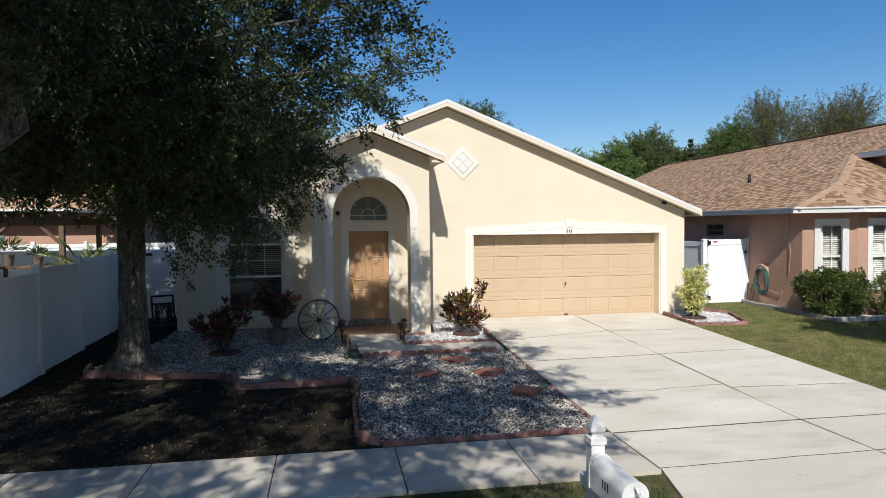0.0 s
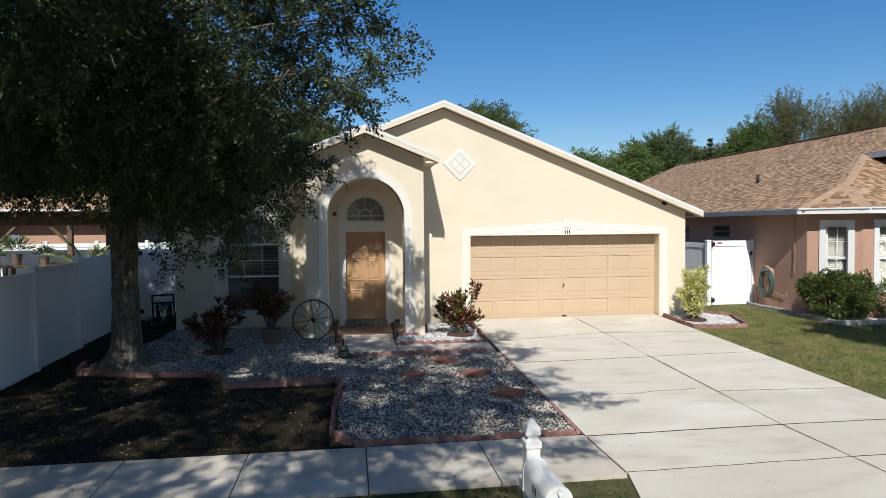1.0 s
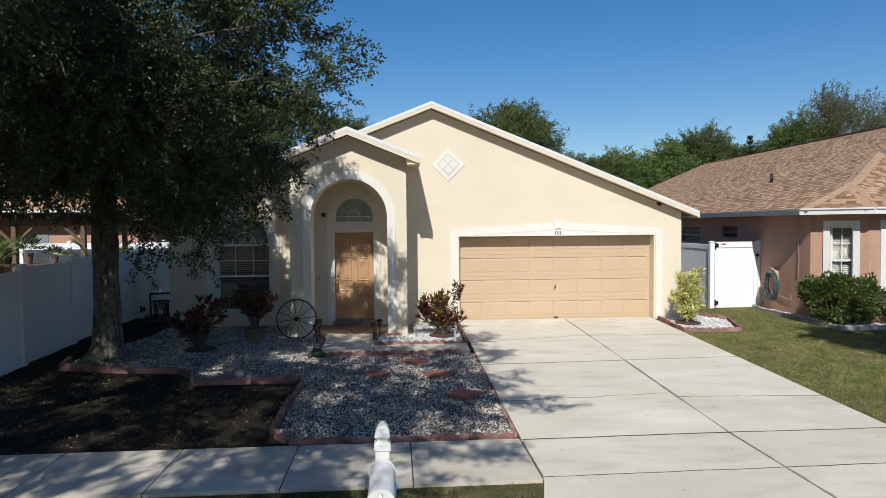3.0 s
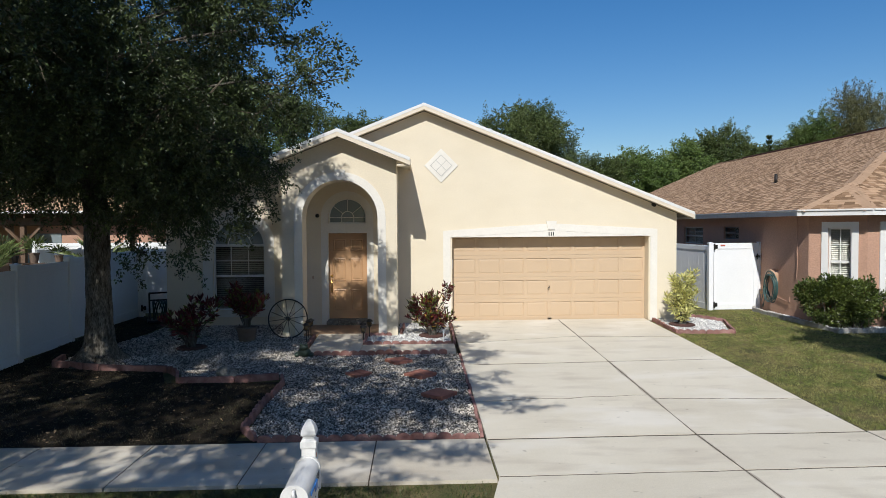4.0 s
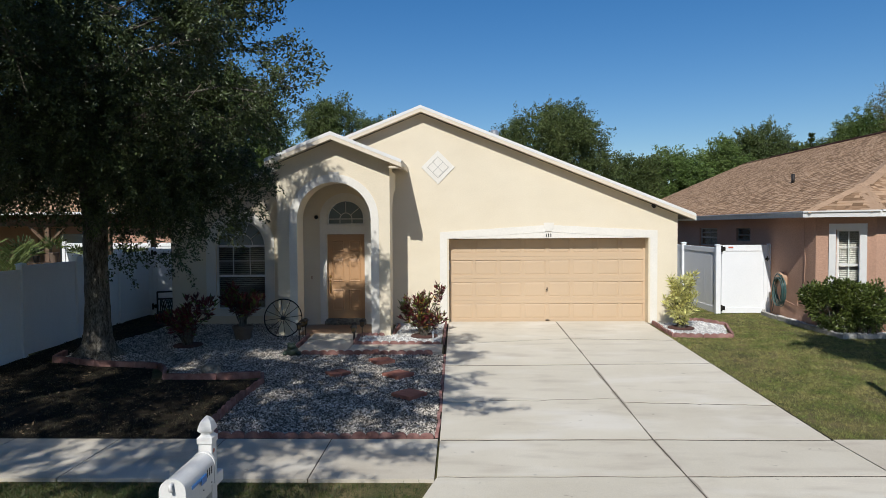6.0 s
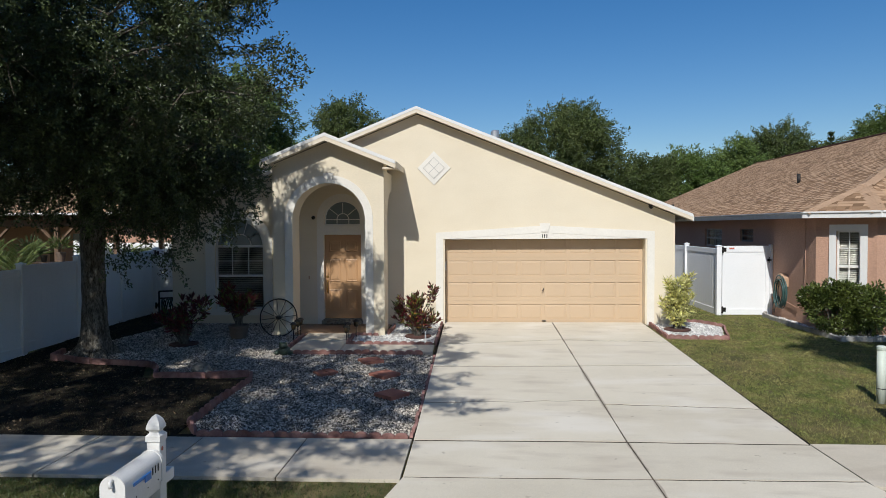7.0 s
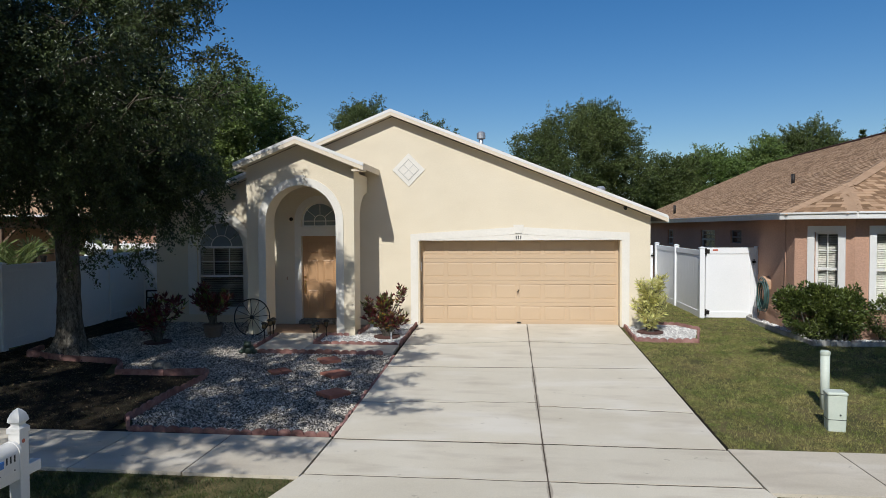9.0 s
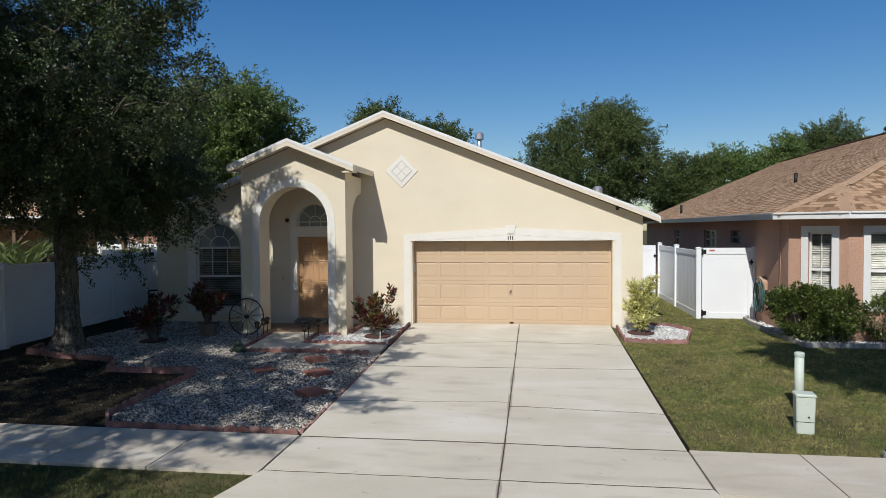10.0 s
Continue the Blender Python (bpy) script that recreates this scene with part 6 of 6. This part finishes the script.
# ---- hose reel on the neighbour's wall ----
def coil(centre, r_x, r_z, turns, seed, side=0.1):
    rng = random.Random(seed)
    pts = []
    for k in range(turns * 18):
        a = math.tau * k / 18
        f = 1 + 0.16 * math.sin(k * 0.231 + seed) + 0.05 * math.sin(k * 0.83) + rng.uniform(-0.01, 0.01)
        pts.append((centre[0] + side * (k / (turns * 18) - 0.5), centre[1] + r_x * f * math.cos(a), centre[2] + r_z * f * math.sin(a)))
    return pts


hanger = thing("hose_hanger", (8.70, 1.25, 0), "beige hose hanger with a coiled green hose on a stucco wall", "hose hanger")
part("bracket", solid([(-0.34, 0.84), (0.02, 0.84), (0.02, 1.02)] + arc(-0.16, 1.02, 0.18, 0.15, 0, 180, 12)[1:-1] + [(-0.34, 1.02)], [], (-0.14, 0.02), "x"), PLASTIC_BEIGE, hanger)
part("hose", tube(coil((-0.15, -0.27, 0.70), 0.24, 0.36, 8, 5, 0.14), 0.0125, 6), HOSE, hanger, "coiled green garden hose", True)
part("tail", tube([(-0.05, 0.25, 0.55), (-0.08, 0.3, 0.3), (-0.06, 0.27, 0.1), (-0.03, 0.2, 0.45), (0.0, 0.2, 0.5)], 0.011, 6), HOSE, hanger, smooth=True)
part("tap", tube([(0.0, 0.36, 0.5), (-0.07, 0.36, 0.5), (-0.07, 0.36, 0.44)], 0.014, 8), BRASS, hanger)
part("wall_cable", tube([(-0.005, -1.2, 1.0), (-0.005, -1.24, 1.5), (-0.005, -1.19, 2.0), (-0.005, -1.2, 2.6)], 0.008, 6), SALMON, hanger)
part("wall_pipe", tube([(-0.012, -0.2, 0.46), (-0.012, -0.9, 0.36), (-0.03, -0.95, 0.37), (-0.03, -0.95, 0.5)], 0.011, 6), SALMON, hanger, "painted water pipe on the wall")

# ---- hose reel cart by the left gate ----
DARK_HOSE = surface("dark_green_hose", (0.010, 0.026, 0.02), (0.018, 0.04, 0.03), 20, 0.5, 0, 60, 0.15)
reel = thing("hose_reel", (-7.4, 0.75, 0.0), "dark hose reel cart with a coiled hose", "hose reel", turn=25)
part("drum", tube([(-0.2, 0, 0.3), (-0.2, 0, 0.3), (0.2, 0, 0.3)], [0.08, 0.2, 0.2], 18), BLACK, reel)
part("hose", tube([(0.17 * math.sin(k * 0.11), 0.235 * math.cos(k * 0.35), 0.3 + 0.235 * math.sin(k * 0.35)) for k in range(140)], 0.016, 6), DARK_HOSE, reel, smooth=True)
part("base", box(-0.3, 0.3, -0.34, 0.16, 0.01, 0.09, 0.02), BLACK, reel)
part("crossbar", tube([(-0.24, 0.05, 0.56), (0.24, 0.05, 0.56)], 0.02, 8), BLACK, reel)
for x in (-0.24, 0.24):
    part("frame", tube([(x, -0.3, 0.02), (x, 0.0, 0.3), (x, 0.1, 0.74)], 0.022, 8), BLACK, reel)
    part("wheel", tube([(x - 0.03, 0.12, 0.11), (x + 0.03, 0.12, 0.11)], 0.11, 16), BLACK, reel)
part("handle", tube([(-0.25, 0.1, 0.74), (0.25, 0.1, 0.74)], 0.022, 8), BLACK, reel)
part("crank", tube([(0.24, 0, 0.3), (0.34, 0, 0.3), (0.34, -0.05, 0.45), (0.42, -0.05, 0.45)], 0.012, 6), BLACK, reel)

# ---- beyond the left fence ----
def palm(x, y, z, fronds, length, seed):
    rng = np.random.default_rng(seed)
    root = thing("palm", (x, y, 0), "young palm with arching yellow-green fronds behind the fence", "palm", "palms")
    part("trunk", tube([(0, 0, 0), (0.02, 0, z * 0.5), (0, 0, z)], [0.09, 0.08, 0.07], 10), BARK, root)
    for k in range(fronds):
        a = math.tau * k / fronds + rng.uniform(-0.2, 0.2)
        lift = rng.uniform(0.45, 1.3)
        spine = []
        for i in range(9):
            f = i / 8 * length
            spine.append((f * math.cos(a) * math.cos(lift), f * math.sin(a) * math.cos(lift), z + f * math.sin(lift) - 0.38 * f * f / length))
        at, aim = [], []
        for i in range(46):
            f = 0.12 + 0.86 * (i // 2) / 23
            j = min(int(f * 8), 7)
            p = Vector(spine[j]).lerp(Vector(spine[j + 1]), f * 8 - j)
            way = (Vector(spine[j + 1]) - Vector(spine[j])).normalized()
            side = way.cross(Vector((0, 0, 1))).normalized() * (1 if i % 2 else -1)
            at.append(tuple(p))
            aim.append(tuple(way * 0.9 + side + Vector((0, 0, 0.25))))
        v, f = leaves(rng, np.array(at), np.array(aim), 0.32 * length, 0.03)
        raw("frond", v, f, PALM_LEAF, root)


palm(-9.8, 2.6, 1.2, 9, 1.3, 81)
palm(-11.9, 1.2, 1.1, 12, 1.4, 82)
palm(-13.4, 2.2, 1.3, 11, 1.2, 84)
pergola = thing("pergola", (-15.2, 4.6, 0), "brown timber pergola with a pale flat roof", "pergola")
for x, y in ((0, 0), (2.2, 0), (4.2, 0), (0, 3), (4.2, 3)):
    post = part("post", box(x - 0.07, x + 0.07, y - 0.07, y + 0.07, 0, 2.5, 0.008), TIMBER, pergola)
for x in (0, 2.2, 4.2):
    for s in (-1, 1):
        if 0 <= x + s * 0.6 <= 4.2:
            part("brace", tube([(x, 0, 1.9), (x + s * 0.6, 0, 2.5)], 0.05, 4), TIMBER, pergola)
for y in (0, 3):
    part("beam", box(-0.3, 4.5, y - 0.05, y + 0.05, 2.5, 2.72, 0.008), TIMBER, pergola)
for k in range(11):
    part("rafter", box(-0.25 + 0.45 * k, -0.2 + 0.45 * k, -0.4, 3.4, 2.72, 2.86), TIMBER, pergola)
part("roof_sheet", box(-0.5, 4.7, -0.5, 3.5, 2.87, 2.93), WHITE, pergola)
part("patio_roof", box(-9.2, -1.2, 0.4, 7.3, 2.76, 2.92), TIMBER, pergola)
for x in (-9.0, -5.2, -1.4):
    part("post", box(x - 0.07, x + 0.07, 0.45, 0.59, 0, 2.76, 0.008), TIMBER, pergola)
part("fascia_board", box(-9.25, -1.15, 0.33, 0.40, 2.7, 2.95, 0.006), TIMBER, pergola)
west = thing("west_house", (0, 0, 0), "salmon stucco house behind the white fence", "house")
part("wall", box(-26, -11.5, 12, 12.2, 0, 2.9), SALMON, west)
part("side_wall", box(-11.7, -11.5, 12.2, 22, 0, 2.9), SALMON, west)
part("roof", solid([(11.4, 2.85), (17, 5.1), (22.6, 2.85)], [], (-26.4, -11.1), "x"), SHINGLE, west)
part("fascia", box(-26.4, -11.1, 11.37, 11.4, 2.72, 2.9), WHITE, west)
part("window", box(-17.2, -15.8, 11.97, 12.0, 0.9, 2.2), FROST, west)


def flower_pot(x, y, z, r, high, spread, count, material, leaf, seed, label):
    rng = np.random.default_rng(seed)
    p = thing("flower_pot", (x, y, z), label, "flower pot", "flower pots")
    part("pot", turned([(r * 0.7, 0), (r, high * 0.82), (r * 1.08, high * 0.85), (r * 1.08, high), (r * 0.9, high)], 16), material, p)
    d = unit(rng, count)
    d[:, 2] = abs(d[:, 2])
    v, f = leaves(rng, d * spread * rng.uniform(0.2, 1, (count, 1)) + np.array((0, 0, high + spread * 0.3)), d, 0.16, 0.035)
    raw("foliage", v, f, leaf, p)


bench = thing("potting_bench", (-11.2, 2.4, 0), "wooden potting bench behind the fence", "bench")
part("top", box(-1.7, 0.9, -0.25, 0.25, 1.38, 1.44, 0.006), TIMBER, bench)
for x in (-1.6, -0.4, 0.8):
    for y in (-0.2, 0.2):
        part("leg", box(x - 0.04, x + 0.04, y - 0.04, y + 0.04, 0, 1.38), TIMBER, bench)
flower_pot(-12.35, 2.42, 1.44, 0.17, 0.26, 0.34, 260, BLACK, OAK_LEAF, 90, "wide dark pot with a bushy plant on a bench")
flower_pot(-11.92, 2.36, 1.44, 0.09, 0.20, 0.12, 70, BLACK, OAK_LEAF, 91, "small dark pot with a low plant on a bench")
flower_pot(-11.45, 2.44, 1.44, 0.13, 0.29, 0.36, 240, POT, HEDGE_LEAF, 92, "grey pot with a tall light green plant on a bench")
flower_pot(-10.75, 2.38, 1.44, 0.11, 0.22, 0.18, 110, POT, OAK_LEAF, 93, "small pot with dark leaves on a bench")

# ---- roof shingles of the neighbour: overlapping tabs in courses ----
def course_tabs(ring, eave_p, eave_q, ridge_dir, seed, exposure=0.143, tab=0.165):
    """Tabs on a roof plane: ring on plan, an eave line from p to q, the upward direction; as lists of corner points."""
    rng = np.random.default_rng(seed)
    p, q, up = Vector(eave_p), Vector(eave_q), Vector(ridge_dir).normalized()
    along = (q - p).normalized()
    normal = along.cross(up).normalized()
    if normal.z < 0:
        normal = -normal
    plan = [(a[0], a[1]) for a in ring]
    ext = max((Vector(a) - p).dot(up) for a in ring)
    lo = min((Vector(a) - p).dot(along) for a in ring)
    hi = max((Vector(a) - p).dot(along) for a in ring)
    tabs = []
    for c in range(int(ext / exposure)):
        u = c * exposure
        s, turn = lo - rng.uniform(0, tab), c % 2 == 0
        while s < hi:
            w = tab * rng.uniform(0.45, 1.4)
            mid = p + along * (s + w / 2) + up * (u + exposure / 2)
            dark = turn if rng.uniform() < 0.8 else not turn
            turn = not turn
            tabs.append((s, w, u, mid, rng.uniform(0.001, 0.004) + (0.0 if dark else 0.004), dark))
            s += w + 0.003
    mids = np.array([tuple(t[3]) for t in tabs])
    keep = inside(mids[:, 0], mids[:, 1], plan)
    out = []
    for t, k in zip(tabs, keep):
        if k:
            s, w, u, mid, lift, dark = t
            a, b = p + along * s + up * (u - 0.01), p + along * (s + w) + up * (u - 0.01)
            c, d = b + up * (exposure + 0.01), a + up * (exposure + 0.01)
            out.append((mid, [a + normal * (lift + 0.004), b + normal * (lift + 0.004), c + normal * 0.002, d + normal * 0.002, a, b, c, d], dark))
    return out


TAB_FACES = [(0, 1, 2, 3), (0, 4, 5, 1), (1, 5, 6, 2), (3, 7, 4, 0)]
SLOPES = [(left_ring, B, A, (NR[0] - NE, 0, NR[1] - EZ), 101, left_slope), (front_ring, C, D, (0, 1, FP), 102, front_slope), (bay_ring, B, C, Vector((0.68, 0.73, NP)), 103, front_slope)]
for ring, p, q, up, seed, parent in SLOPES:
    if parent is front_slope and seed == 103:
        e = (Vector(q) - Vector(p)).normalized()
        top_point = Vector(ring[2])
        foot = Vector(p) + e * (top_point - Vector(p)).dot(e)
        up = top_point - foot
    tabs = course_tabs(ring, p, q, up, seed)
    rest = tabs
    if parent is front_slope:
        # the tabs of the bay and the front slope nearest the street are pieces of their own
        tabs.sort(key=lambda t: t[0].x)
        rest = tabs[150:]
        for mid, c, dark in tabs[:150]:
            bm = bmesh.new()
            vs = [bm.verts.new(k - mid) for k in c]
            for face in TAB_FACES:
                bm.faces.new([vs[k] for k in face])
            part("shingle", bm, DARK_PIECE if dark else SHINGLE_PIECE, parent).location = mid
        if not rest:
            continue
    for name, material, tone in (("shingles", SHINGLE, False), ("dark_shingles", DARK_SHINGLE, True)):
        some = [t for t in rest if t[2] == tone]
        v = np.array([tuple(c) for t in some for c in t[1]])
        f = (np.arange(len(some))[:, None, None] * 8 + np.array(TAB_FACES)[None]).reshape(-1, 4)
        tagged(raw(name, v, f, material, parent), kind="stuff")
# ridge and hip caps
def caps(p, q):
    p, q = Vector(p), Vector(q)
    n = int((q - p).length / 0.145)
    way = (q - p).normalized()
    side = way.cross(Vector((0, 0, 1))).normalized()
    bm = bmesh.new()
    for k in range(n):
        a, b = p.lerp(q, k / n), p.lerp(q, (k + 1.12) / n)
        lift, drop = Vector((0, 0, 0.012)), Vector((0, 0, 0.045))
        a, b = a + lift, b + lift
        vs = [bm.verts.new(a + side * 0.19 - drop), bm.verts.new(a + lift * 1.6), bm.verts.new(a - side * 0.19 - drop), bm.verts.new(b + side * 0.19 - drop - lift * 0.4), bm.verts.new(b + lift * 0.9), bm.verts.new(b - side * 0.19 - drop - lift * 0.4)]
        bm.faces.new((vs[0], vs[1], vs[4], vs[3]))
        bm.faces.new((vs[1], vs[2], vs[5], vs[4]))
    tagged(part("ridge_capping", bm, CAPPING, neighbour), kind="stuff")


for p, q in ((B, HA), (C, HA), (HA, HU), ((NR[0], 15.6, NR[1]), (NR[0], 18.6, NR[1]))):
    caps(p, q)

# ---- leaf litter under the oak ----
rng = np.random.default_rng(77)
n = 4200
x, y = rng.uniform(-12.5, -3.2, n), rng.uniform(-7.8, 1.6, n)
keep = inside(x, y, SHADE_LAWN)
x, y = x[keep], y[keep]
at = np.stack([x, y, np.array([ground_z(q) for q in y]) + rng.uniform(0.0, 0.03, len(x))], -1)
aim = rng.normal(0, 1, at.shape) * np.array((1, 1, 0.25))
v, f = leaves(rng, at, aim, 0.055, 0.024)
LITTER = surface("dry_leaf", (0.05, 0.035, 0.02), (0.13, 0.09, 0.05), 12, 0.8, 0, 20, 0.3, vary="island", spread=0.6)
tagged(raw("leaf_litter", v, f, LITTER, None, "scattered dry brown oak leaves on bare soil"), category="leaf litter", kind="stuff")

sprinkler = thing("lawn_sprinkler", (7.12, -7.80, ground_z(-7.8)), "small grey sprinkler head at the lawn edge", "sprinkler")
part("body", turned([(0.03, -0.05), (0.03, 0.05), (0.036, 0.052), (0.036, 0.075), (0.02, 0.08)], 14), STEEL, sprinkler)
part("nozzle", turned([(0.012, 0.08), (0.012, 0.10), (0.006, 0.104)], 10), BLACK, sprinkler)
